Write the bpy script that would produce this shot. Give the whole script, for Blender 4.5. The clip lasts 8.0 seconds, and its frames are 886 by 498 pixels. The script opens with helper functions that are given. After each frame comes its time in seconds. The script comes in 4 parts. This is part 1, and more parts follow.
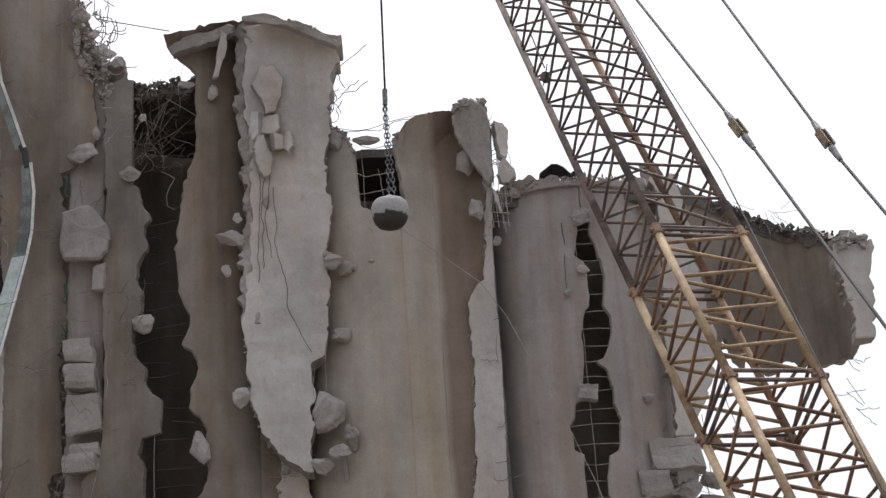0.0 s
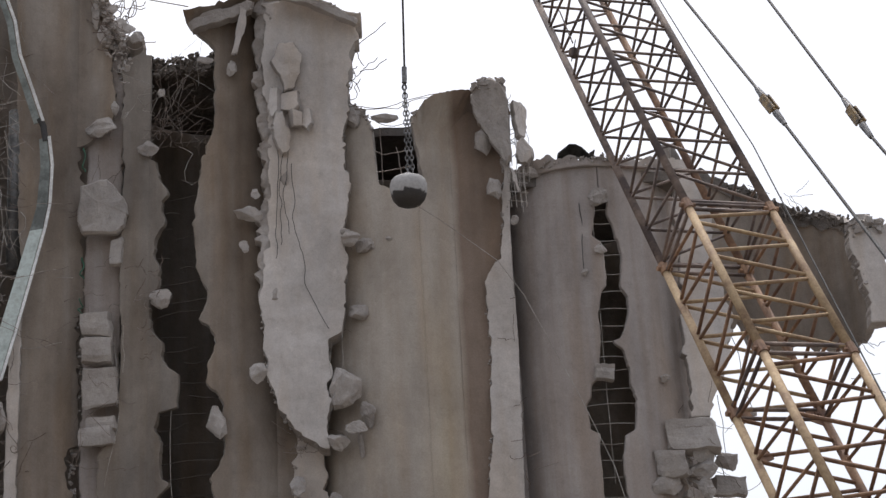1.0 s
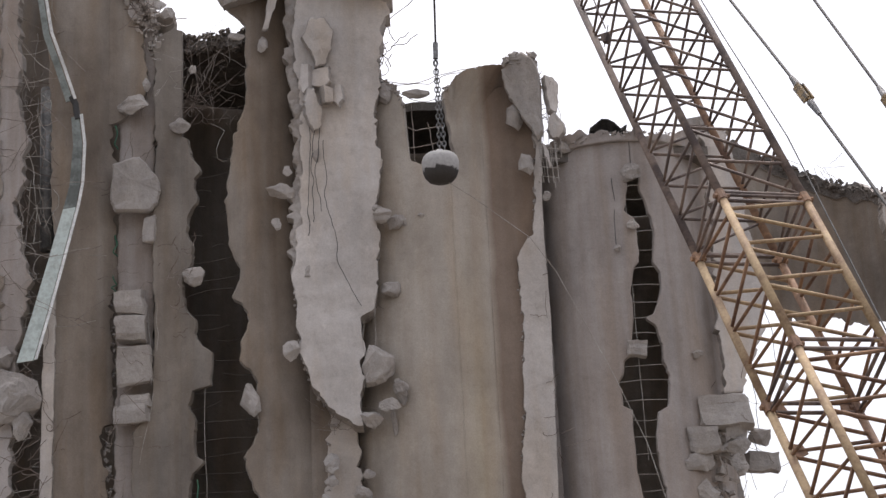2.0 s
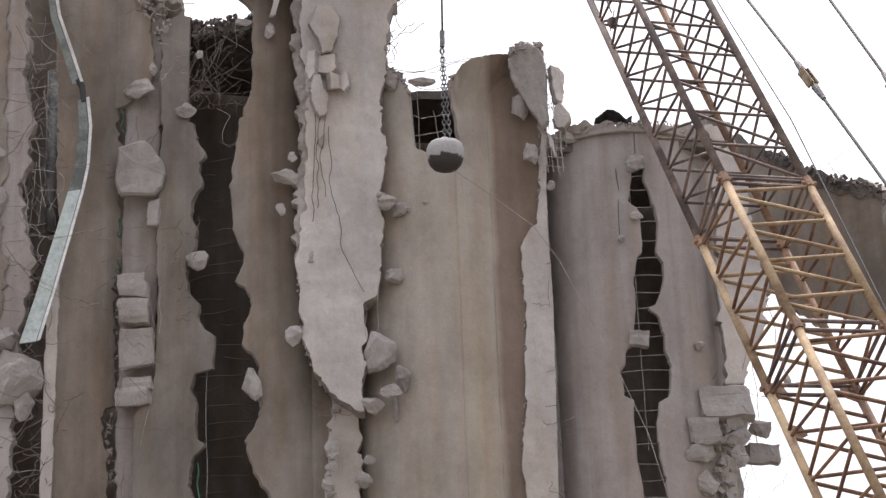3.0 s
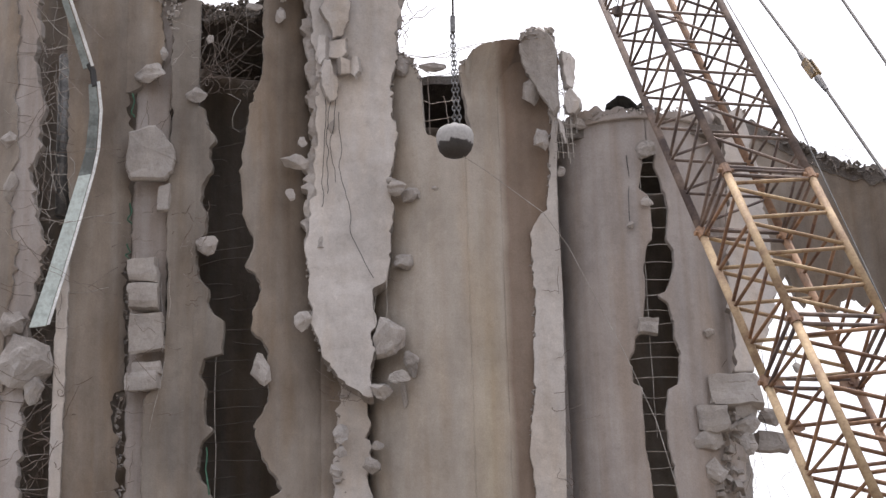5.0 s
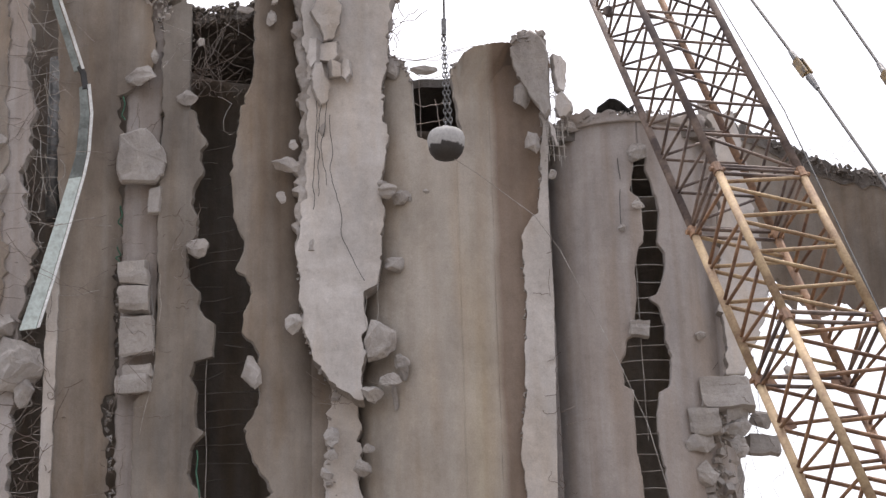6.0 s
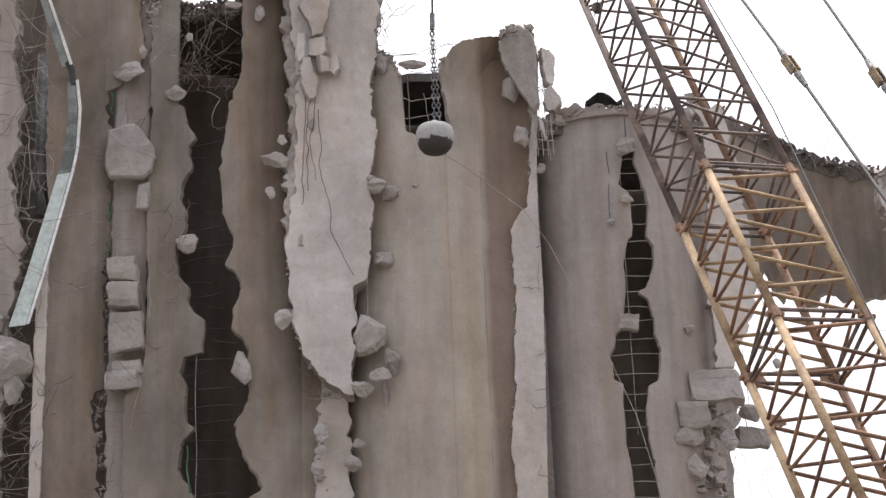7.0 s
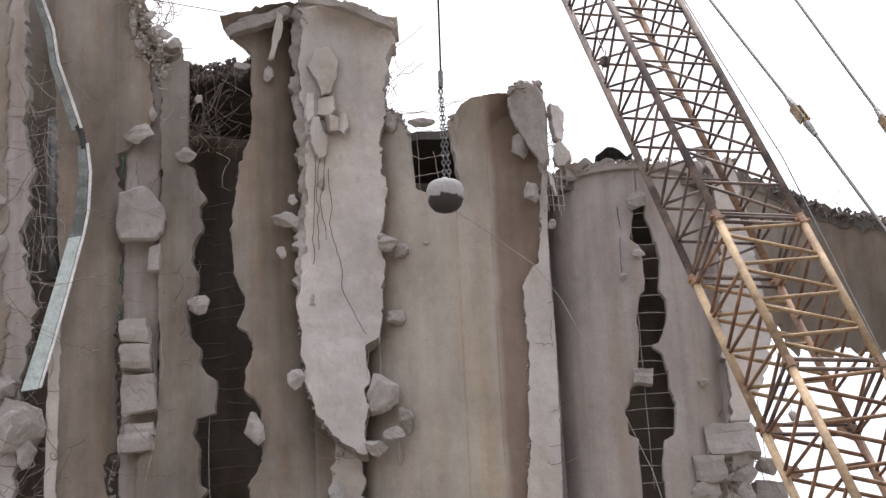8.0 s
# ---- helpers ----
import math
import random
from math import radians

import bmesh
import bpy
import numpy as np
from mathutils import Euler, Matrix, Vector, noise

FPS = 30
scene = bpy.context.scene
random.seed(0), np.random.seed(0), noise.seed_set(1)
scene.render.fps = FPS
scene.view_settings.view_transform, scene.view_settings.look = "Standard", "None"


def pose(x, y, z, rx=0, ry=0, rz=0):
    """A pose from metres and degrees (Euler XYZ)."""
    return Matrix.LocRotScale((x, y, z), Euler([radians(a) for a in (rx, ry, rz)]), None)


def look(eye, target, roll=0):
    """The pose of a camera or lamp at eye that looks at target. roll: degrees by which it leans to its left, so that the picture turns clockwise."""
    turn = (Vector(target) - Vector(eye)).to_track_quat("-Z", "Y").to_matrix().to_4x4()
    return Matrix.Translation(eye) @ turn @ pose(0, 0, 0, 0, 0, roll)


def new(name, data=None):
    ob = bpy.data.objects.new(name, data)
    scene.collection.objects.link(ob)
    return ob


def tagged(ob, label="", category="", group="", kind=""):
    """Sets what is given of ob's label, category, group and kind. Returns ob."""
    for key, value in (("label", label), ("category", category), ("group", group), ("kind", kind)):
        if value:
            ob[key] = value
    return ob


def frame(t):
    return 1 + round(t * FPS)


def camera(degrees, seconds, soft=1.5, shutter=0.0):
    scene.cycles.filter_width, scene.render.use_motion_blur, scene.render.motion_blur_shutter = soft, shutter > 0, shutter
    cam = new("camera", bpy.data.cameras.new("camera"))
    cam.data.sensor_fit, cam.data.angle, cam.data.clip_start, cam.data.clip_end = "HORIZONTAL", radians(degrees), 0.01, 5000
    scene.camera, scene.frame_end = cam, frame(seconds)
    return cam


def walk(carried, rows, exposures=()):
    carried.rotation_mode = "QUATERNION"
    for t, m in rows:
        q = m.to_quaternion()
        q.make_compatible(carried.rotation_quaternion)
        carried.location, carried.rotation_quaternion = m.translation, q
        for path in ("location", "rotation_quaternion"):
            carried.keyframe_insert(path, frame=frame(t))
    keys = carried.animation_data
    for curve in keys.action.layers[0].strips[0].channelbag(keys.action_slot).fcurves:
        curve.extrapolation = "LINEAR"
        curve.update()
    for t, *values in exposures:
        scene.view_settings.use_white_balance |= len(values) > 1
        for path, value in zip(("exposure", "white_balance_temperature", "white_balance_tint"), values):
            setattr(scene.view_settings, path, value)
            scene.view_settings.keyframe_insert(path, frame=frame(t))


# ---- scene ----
# A hand-held camera that turns and sways a little where it stands: seconds, place, Euler degrees
EYE = (0.0, 0.0, 1.6)
PATH = [
    (0.0, 0.258, 0.037, 1.489, 111.935, 3.548, -0.444),
    (0.5, -0.054, 0.085, 1.264, 111.826, 3.100, -0.698),
    (1.0, -0.307, 0.116, 1.247, 111.575, 2.946, -0.821),
    (1.5, -0.392, -0.009, 1.551, 110.746, 3.067, -0.399),
    (2.0, -0.325, -0.125, 1.888, 110.030, 2.849, 0.167),
    (2.2, -0.293, -0.143, 1.922, 109.857, 2.668, 0.300),
    (3.3, -0.332, 0.007, 1.403, 110.183, 1.733, -0.109),
    (3.5, -0.346, 0.027, 1.445, 110.099, 1.580, -0.074),
    (4.0, -0.101, -0.028, 1.665, 109.674, 1.367, 0.271),
    (4.5, 0.130, -0.099, 1.884, 109.232, 1.368, 0.656),
    (4.7, 0.132, -0.094, 1.823, 109.282, 1.397, 0.695),
    (5.8, 0.070, 0.030, 1.510, 109.800, 1.815, 0.696),
    (6.0, 0.105, 0.035, 1.544, 109.745, 1.586, 0.438),
    (6.5, 0.161, -0.015, 1.736, 109.537, 1.922, 0.223),
    (7.0, 0.094, -0.049, 1.678, 109.372, 1.924, 0.177),
    (7.5, 0.069, -0.021, 1.596, 109.384, 1.934, 0.408),
    (7.7, 0.077, 0.010, 1.610, 109.864, 2.148, 0.505),
    (7.9, 0.102, 0.038, 1.594, 110.901, 2.432, 0.711),
    (8.0, 0.110, 0.059, 1.638, 111.305, 2.655, 0.865),
]
cam = camera(27.53, 8.0, soft=1.45)
walk(cam, [(t, pose(*row)) for t, *row in PATH],
     [(0.0, 0.73, 6440, 11), (0.5, 0.67, 6440, 11), (1.0, 0.67, 6460, 11.5), (1.5, 0.78, 6520, 13), (3.5, 1.26, 6620, 14), (6.0, 1.3, 6620, 14), (8.0, 1.3, 6600, 13.5)])

# ---- world and sun: a bright overcast day ----
SUN_EL, SUN_AZ = radians(74), radians(0)
world = bpy.data.worlds.new("overcast_sky")
scene.world = world
world.use_nodes = True
wn, wl = world.node_tree.nodes, world.node_tree.links
sky = wn.new("ShaderNodeTexSky")
sky.sky_type, sky.sun_disc = "NISHITA", False
sky.sun_elevation, sky.sun_rotation = SUN_EL, SUN_AZ
sky.dust_density, sky.air_density, sky.ozone_density = 6.0, 1.0, 1.0
grey = wn.new("ShaderNodeHueSaturation")
grey.inputs["Saturation"].default_value = 0.38
wl.new(sky.outputs["Color"], grey.inputs["Color"])
wl.new(grey.outputs["Color"], wn["Background"].inputs["Color"])
wn["Background"].inputs["Strength"].default_value = 0.15
sun = new("sun", bpy.data.lights.new("sun", "SUN"))
sun.data.energy, sun.data.angle, sun.data.color = 0.35, radians(45), (1.0, 0.96, 0.9)
sun.matrix_world = look((math.sin(SUN_AZ) * math.cos(SUN_EL) * 60, math.cos(SUN_AZ) * math.cos(SUN_EL) * 60, math.sin(SUN_EL) * 60), (0, 0, 0))

# ---- materials ----


def node_material(name, rough=0.9, metal=0.0):
    m = bpy.data.materials.new(name)
    m.use_nodes = True
    n, l = m.node_tree.nodes, m.node_tree.links
    b = n["Principled BSDF"]
    b.inputs["Roughness"].default_value, b.inputs["Metallic"].default_value = rough, metal
    return m, n, l, b


def noise_node(n, l, coord, scale, detail=5.0, stretch=(1, 1, 1), rough=0.55):
    mp = n.new("ShaderNodeMapping")
    mp.inputs["Scale"].default_value = stretch
    l.new(coord, mp.inputs["Vector"])
    t = n.new("ShaderNodeTexNoise")
    t.inputs["Scale"].default_value, t.inputs["Detail"].default_value, t.inputs["Roughness"].default_value = scale, detail, rough
    l.new(mp.outputs["Vector"], t.inputs["Vector"])
    return t.outputs["Fac"]


def ramp(n, l, fac, stops):
    r = n.new("ShaderNodeValToRGB")
    while len(r.color_ramp.elements) < len(stops):
        r.color_ramp.elements.new(0.5)
    for e, (p, c) in zip(r.color_ramp.elements, stops):
        e.position, e.color = p, (*c, 1)
    l.new(fac, r.inputs["Fac"])
    return r.outputs["Color"]


def mixed(n, l, kind, fac, a, b):
    x = n.new("ShaderNodeMix")
    x.data_type, x.blend_type = "RGBA", kind
    if isinstance(fac, float):
        x.inputs[0].default_value = fac
    else:
        l.new(fac, x.inputs[0])
    l.new(a, x.inputs[6])
    l.new(b, x.inputs[7])
    return x.outputs[2]


def bumped(n, l, b, height, strength, dist):
    k = n.new("ShaderNodeBump")
    k.inputs["Strength"].default_value, k.inputs["Distance"].default_value = strength, dist
    l.new(height, k.inputs["Height"])
    l.new(k.outputs["Normal"], b.inputs["Normal"])


def concrete(name, dark, mid, light, streak=0.5, stain=(0.74, 0.65, 0.56), grit=0.4, warm=0.5, run_x=None, chip=0.8, run_tone=(0.6, 0.5, 0.43), run_z=None, ochre=None):
    """Cast concrete: cloudy tone, faint pour bands, runs of dirt down the wall, fine grit."""
    m, n, l, b = node_material(name, 0.93)
    tc = n.new("ShaderNodeNewGeometry").outputs["Position"]
    cloud = noise_node(n, l, tc, 0.75, 8, (1, 1, 0.5), rough=0.6)
    base = ramp(n, l, cloud, [(0.25, dark), (0.5, mid), (0.75, light)])
    runs = noise_node(n, l, tc, 1.0, 4, (2.6, 2.6, 0.1))
    run = ramp(n, l, runs, [(0.36, stain), (0.58, (1, 1, 1))])
    base = mixed(n, l, "MULTIPLY", streak, base, run)
    bands = noise_node(n, l, tc, 1.0, 3, (0.05, 0.05, 1.7))
    band = ramp(n, l, bands, [(0.4, (0.86, 0.85, 0.84)), (0.55, (1, 1, 1))])
    base = mixed(n, l, "MULTIPLY", 0.2, base, band)
    patch = noise_node(n, l, tc, 1.0, 5, (1.3, 1.3, 0.22))
    tint = ramp(n, l, patch, [(0.48, (1, 1, 1)), (0.66, (1.0, 0.9, 0.78))])
    base = mixed(n, l, "MULTIPLY", warm, base, tint)
    if run_x:       # one broad brown water stain down the wall; silo B's also holds painted shade
        sep = n.new("ShaderNodeSeparateXYZ")
        l.new(tc, sep.inputs[0])
        wob = n.new("ShaderNodeMath")
        wob.operation = "MULTIPLY_ADD"
        wob.inputs[1].default_value = 0.22
        l.new(noise_node(n, l, tc, 1.0, 3, (0.3, 0.3, 0.5)), wob.inputs[0])
        l.new(sep.outputs["X"], wob.inputs[2])
        rng = n.new("ShaderNodeMapRange")
        rng.inputs["From Min"].default_value, rng.inputs["From Max"].default_value = run_x
        l.new(wob.outputs[0], rng.inputs["Value"])
        reach = rng.outputs["Result"]
        if run_z:       # the stain and its painted shade thin out downwards
            fade = n.new("ShaderNodeMapRange")
            fade.inputs["From Min"].default_value, fade.inputs["From Max"].default_value = run_z
            l.new(sep.outputs["Z"], fade.inputs["Value"])
            both = n.new("ShaderNodeMath")
            both.operation = "MULTIPLY"
            l.new(reach, both.inputs[0])
            l.new(fade.outputs["Result"], both.inputs[1])
            reach = both.outputs[0]
        base = mixed(n, l, "MULTIPLY", 1.0, base, ramp(n, l, reach, [(0.0, (1, 1, 1)), (1.0, run_tone)]))
    if ochre:        # a broad ochre water mark lower down
        at = n.new("ShaderNodeSeparateXYZ")
        l.new(tc, at.inputs[0])
        across = n.new("ShaderNodeMapRange")
        across.inputs["From Min"].default_value, across.inputs["From Max"].default_value = ochre[0], ochre[1]
        across.interpolation_type = "SMOOTHSTEP"
        sway = n.new("ShaderNodeMath")
        sway.operation = "MULTIPLY_ADD"
        sway.inputs[1].default_value = 0.5
        l.new(noise_node(n, l, tc, 1.0, 4, (0.5, 0.5, 0.35)), sway.inputs[0])
        l.new(at.outputs["X"], sway.inputs[2])
        l.new(sway.outputs[0], across.inputs["Value"])
        down = n.new("ShaderNodeMapRange")
        down.inputs["From Min"].default_value, down.inputs["From Max"].default_value = ochre[3], ochre[2]
        l.new(at.outputs["Z"], down.inputs["Value"])
        tone = ramp(n, l, across.outputs["Result"], [(0.0, (1, 1, 1)), (0.6, ochre[4]), (1.0, (1, 1, 1))])
        x = n.new("ShaderNodeMix")
        x.data_type, x.blend_type = "RGBA", "MULTIPLY"
        l.new(down.outputs["Result"], x.inputs[0])
        l.new(base, x.inputs[6])
        l.new(tone, x.inputs[7])
        base = x.outputs[2]
    chips = noise_node(n, l, tc, 3.6, 8, rough=0.72)
    base = mixed(n, l, "MULTIPLY", chip, base, ramp(n, l, chips, [(0.3, (0.7, 0.68, 0.66)), (0.43, (0.97, 0.97, 0.97)), (0.58, (1.03, 1.03, 1.03)), (0.7, (1.3, 1.3, 1.3))]))
    fine = noise_node(n, l, tc, 26, 5, rough=0.65)
    speck = ramp(n, l, fine, [(0.3, (0.8, 0.8, 0.8)), (0.6, (1.04, 1.04, 1.04))])
    base = mixed(n, l, "MULTIPLY", 0.6, base, speck)
    l.new(base, b.inputs["Base Color"])
    bumped(n, l, b, noise_node(n, l, tc, 5, 10, rough=0.66), grit, 0.07)
    return m


WALL = concrete("weathered_concrete", (0.15, 0.126, 0.105), (0.262, 0.226, 0.192), (0.37, 0.326, 0.281), chip=0.4, warm=0.8, grit=0.28)
WALL_C = concrete("weathered_concrete_with_brown_run", (0.3, 0.265, 0.227), (0.422, 0.377, 0.327), (0.526, 0.476, 0.42), run_x=(1.58, 1.8), run_tone=(0.58, 0.5, 0.455), ochre=(0.35, 2.1, 13.5, 18.5, (1.0, 0.95, 0.83)), streak=0.3, chip=0.38, grit=0.25)
# band beside the hanging slab: dirt, plus slab and brow shade in the colour
WALL_B = concrete("weathered_concrete_with_dirt_and_shade", (0.15, 0.126, 0.105), (0.262, 0.226, 0.192), (0.37, 0.326, 0.281), chip=0.4, warm=0.8, grit=0.28, run_x=(-4.55, -3.85), run_tone=(0.58, 0.53, 0.48), run_z=(12.0, 17.5))
# darker mix of the weathered concrete, for silo B's left front
WALL_DARKER = concrete("darker_weathered_concrete", (0.135, 0.117, 0.101), (0.232, 0.205, 0.178), (0.325, 0.293, 0.257), chip=0.4, warm=0.5, grit=0.28)
WALL_D = concrete("grey_weathered_concrete", (0.274, 0.244, 0.227), (0.37, 0.333, 0.312), (0.452, 0.413, 0.39), chip=0.42, grit=0.28)
DIRTY = concrete("dirt_caked_concrete", (0.1, 0.088, 0.08), (0.15, 0.135, 0.122), (0.22, 0.2, 0.185), streak=0.4, grit=1.0)
PALE = concrete("pale_plaster", (0.4, 0.368, 0.342), (0.54, 0.503, 0.474), (0.65, 0.61, 0.578), streak=0.3, stain=(0.85, 0.8, 0.74), grit=0.3, chip=0.5)
BROKEN = concrete("broken_concrete", (0.22, 0.197, 0.18), (0.36, 0.33, 0.305), (0.5, 0.465, 0.437), streak=0.15, grit=1.0, warm=0.3)
CHUNK = concrete("concrete_rubble", (0.23, 0.208, 0.192), (0.375, 0.346, 0.322), (0.51, 0.476, 0.448), streak=0.1, grit=0.8, warm=0.2)
# silo insides: their deep shade is put into this near-black colour
DARK = concrete("concrete_blackened_for_inside_shade", (0.0065, 0.0047, 0.0049), (0.0098, 0.0072, 0.0074), (0.0145, 0.011, 0.0112), streak=0.5)
INNER = concrete("sooty_inner_concrete", (0.195, 0.155, 0.142), (0.275, 0.224, 0.204), (0.355, 0.295, 0.27), streak=0.6)
SOIL = concrete("rubble_strewn_ground", (0.1, 0.09, 0.075), (0.17, 0.15, 0.13), (0.25, 0.23, 0.2), streak=0.0, grit=1.0)


def metal(name, colours, scale, rough, spread=(0.4, 0.6), metallic=0.0):
    m, n, l, b = node_material(name, rough, metallic)
    tc = n.new("ShaderNodeNewGeometry").outputs["Position"]
    f = noise_node(n, l, tc, scale, 7, rough=0.65)
    col = ramp(n, l, f, [(spread[0], colours[0]), (spread[1], colours[1])])
    g = noise_node(n, l, tc, scale * 9, 4)
    col = mixed(n, l, "MULTIPLY", 0.7, col, ramp(n, l, g, [(0.3, (0.65, 0.62, 0.6)), (0.6, (1, 1, 1))]))
    l.new(col, b.inputs["Base Color"])
    bumped(n, l, b, g, 0.3, 0.01)
    return m


REBAR = metal("rusty_rebar", ((0.13, 0.09, 0.07), (0.3, 0.26, 0.23)), 1.2, 0.75)
BAR_DARK = metal("dark_rusted_rebar", ((0.045, 0.033, 0.028), (0.11, 0.092, 0.082)), 1.2, 0.8)
BAR_DUST = metal("dusty_rebar", ((0.3, 0.27, 0.24), (0.45, 0.43, 0.4)), 1.2, 0.85)
YELLOW = metal("faded_yellow_paint", ((0.22, 0.135, 0.08), (0.44, 0.32, 0.185)), 2.4, 0.7, (0.33, 0.58))
RUSTY = metal("rusted_boom_steel", ((0.13, 0.07, 0.045), (0.33, 0.19, 0.105)), 1.8, 0.7, (0.4, 0.62))
LACING = metal("rust_streaked_paint", ((0.09, 0.066, 0.06), (0.26, 0.195, 0.158)), 1.4, 0.65, (0.42, 0.62))
ROPE = metal("greased_wire_rope", ((0.045, 0.043, 0.042), (0.08, 0.078, 0.077)), 0.3, 0.55, metallic=0.4)
SOCKET = metal("yellow_socket_paint", ((0.1, 0.085, 0.07), (0.3, 0.21, 0.1)), 7, 0.5, (0.42, 0.55))
STEEL = metal("dull_socket_steel", ((0.14, 0.14, 0.14), (0.3, 0.3, 0.3)), 6, 0.5, metallic=0.5)
TRIM = metal("pale_green_sheet_metal", ((0.3, 0.345, 0.325), (0.54, 0.61, 0.575)), 1.1, 0.5, (0.34, 0.5))
# darker copy of the trim: the upper lengths' weaker light is in the colour
TRIM_DIM = metal("green_sheet_metal_painted_dim", ((0.11, 0.12, 0.11), (0.25, 0.28, 0.262)), 1.4, 0.6, (0.36, 0.55))
WHITE_EDGE = metal("chalky_white_paint", ((0.6, 0.61, 0.6), (0.82, 0.83, 0.81)), 2, 0.6)
TAR = metal("torn_black_roof_felt", ((0.02, 0.02, 0.02), (0.05, 0.05, 0.048)), 4, 0.8)
GREEN = metal("green_cable_sheath", ((0.03, 0.1, 0.06), (0.06, 0.18, 0.11)), 4, 0.6)
PIPE = metal("grey_zinc_pipe", ((0.16, 0.16, 0.16), (0.32, 0.32, 0.315)), 2, 0.55, metallic=0.3)


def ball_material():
    m, n, l, b = node_material("dusty_ball_with_shaded_underside", 0.7)
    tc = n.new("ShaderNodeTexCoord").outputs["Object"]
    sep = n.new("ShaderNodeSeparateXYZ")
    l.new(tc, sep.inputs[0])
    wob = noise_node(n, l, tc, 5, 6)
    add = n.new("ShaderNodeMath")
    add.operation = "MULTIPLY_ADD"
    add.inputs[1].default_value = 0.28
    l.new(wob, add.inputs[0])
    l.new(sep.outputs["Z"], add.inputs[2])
    # pale dust above; the dark below is bare steel with shade painted in
    dust_and_shade = ramp(n, l, add.outputs[0], [(0.02, (0.05, 0.045, 0.042)), (0.07, (0.44, 0.43, 0.42))])
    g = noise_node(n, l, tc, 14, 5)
    l.new(mixed(n, l, "MULTIPLY", 0.7, dust_and_shade, ramp(n, l, g, [(0.3, (0.7, 0.7, 0.7)), (0.6, (1, 1, 1))])), b.inputs["Base Color"])
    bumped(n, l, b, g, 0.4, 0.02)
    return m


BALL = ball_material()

# ---- mesh helpers ----


class Soup:
    """Verts, faces and a material slot for each face, turned into one mesh."""

    def __init__(self):
        self.v, self.f, self.m = [], [], []

    def add(self, verts, faces, slot=0):
        k = len(self.v)
        self.v += [tuple(p) for p in verts]
        self.f += [tuple(i + k for i in q) for q in faces]
        self.m += [slot] * len(faces)

    def tube(self, pts, r, sides=6, slot=0, taper=1.0):
        pts = [Vector(p) for p in pts]
        k = len(self.v)
        up = Vector((0.31, 0.17, 0.93))
        for i, p in enumerate(pts):
            d = (pts[min(i + 1, len(pts) - 1)] - pts[max(i - 1, 0)]).normalized()
            a = d.cross(up if abs(d.dot(up)) < 0.95 else Vector((1, 0, 0))).normalized()
            b = d.cross(a)
            rr = r * (1 + (taper - 1) * i / max(1, len(pts) - 1))
            for j in range(sides):
                w = 2 * math.pi * j / sides
                self.v.append(tuple(p + (a * math.cos(w) + b * math.sin(w)) * rr))
        for i in range(len(pts) - 1):
            for j in range(sides):
                a, b = k + i * sides + j, k + i * sides + (j + 1) % sides
                self.f.append((a, b, b + sides, a + sides))
                self.m.append(slot)
        n = len(pts) - 1
        self.f.append(tuple(k + j for j in reversed(range(sides))))
        self.f.append(tuple(k + n * sides + j for j in range(sides)))
        self.m += [slot, slot]

    def box(self, size, m=None, slot=0):
        x, y, z = (s / 2 for s in size)
        vs = [Vector((a * x, b * y, c * z)) for a in (-1, 1) for b in (-1, 1) for c in (-1, 1)]
        vs = [m @ p for p in vs] if m else vs
        self.add(vs, [(0, 1, 3, 2), (4, 6, 7, 5), (0, 4, 5, 1), (2, 3, 7, 6), (0, 2, 6, 4), (1, 5, 7, 3)], slot)

    def mesh(self, name, mats, smooth=False):
        me = bpy.data.meshes.new(name)
        me.from_pydata(self.v, [], self.f)
        for t in mats:
            me.materials.append(t)
        me.polygons.foreach_set("material_index", self.m)
        if smooth:
            me.polygons.foreach_set("use_smooth", [s in smooth if isinstance(smooth, (set, tuple)) else True for s in self.m])
        me.update()
        return me


def part(name, soup, mats, parent=None, label="", smooth=False):
    ob = new(name, soup.mesh(name, mats if isinstance(mats, (list, tuple)) else [mats], smooth))
    ob.parent = parent
    if label:
        ob["label"] = label
    return ob


def empty(name, label, category, group="", kind=""):
    return tagged(new(name), label, category, group, kind)


def fbm(x, y, z, octaves=4):
    return noise.fractal(Vector((x, y, z)), 1.0, 2.0, octaves)


def along(pairs, key=0):
    """A profile through a few corners: value by key."""
    ps = sorted(pairs, key=lambda p: p[key])
    ks, vs = [p[key] for p in ps], [p[1 - key] for p in ps]
    return lambda s: float(np.interp(s, ks, vs))


def ragged(fn, seed, amp=0.07):
    """The same profile with a broken edge: uneven bites and spikes at odd distances."""
    rng = random.Random(seed)
    ks, vs, s = [], [], -16.0
    while s < 32:
        ks.append(s)
        vs.append(0.75 * amp * max(-2.4, min(2.4, rng.gauss(0, 0.95))))
        if rng.random() < 0.35:         # a sharp step
            s += 0.03
            ks.append(s)
            vs.append(0.75 * amp * max(-2.4, min(2.4, rng.gauss(0, 0.95))))
        s += rng.choice((0.07, 0.1, 0.16, 0.24, 0.4))
    return lambda q: fn(q) + float(np.interp(q, ks, vs)) + 0.9 * amp * fbm(q * 3.7, seed * 1.3, 0.5, 5)


def levels(z0, fine, z1, step):
    out = list(np.arange(z0, fine, 0.6)) if z0 < fine else []
    return out + list(np.arange(max(z0, fine), z1, step)) + [z1]


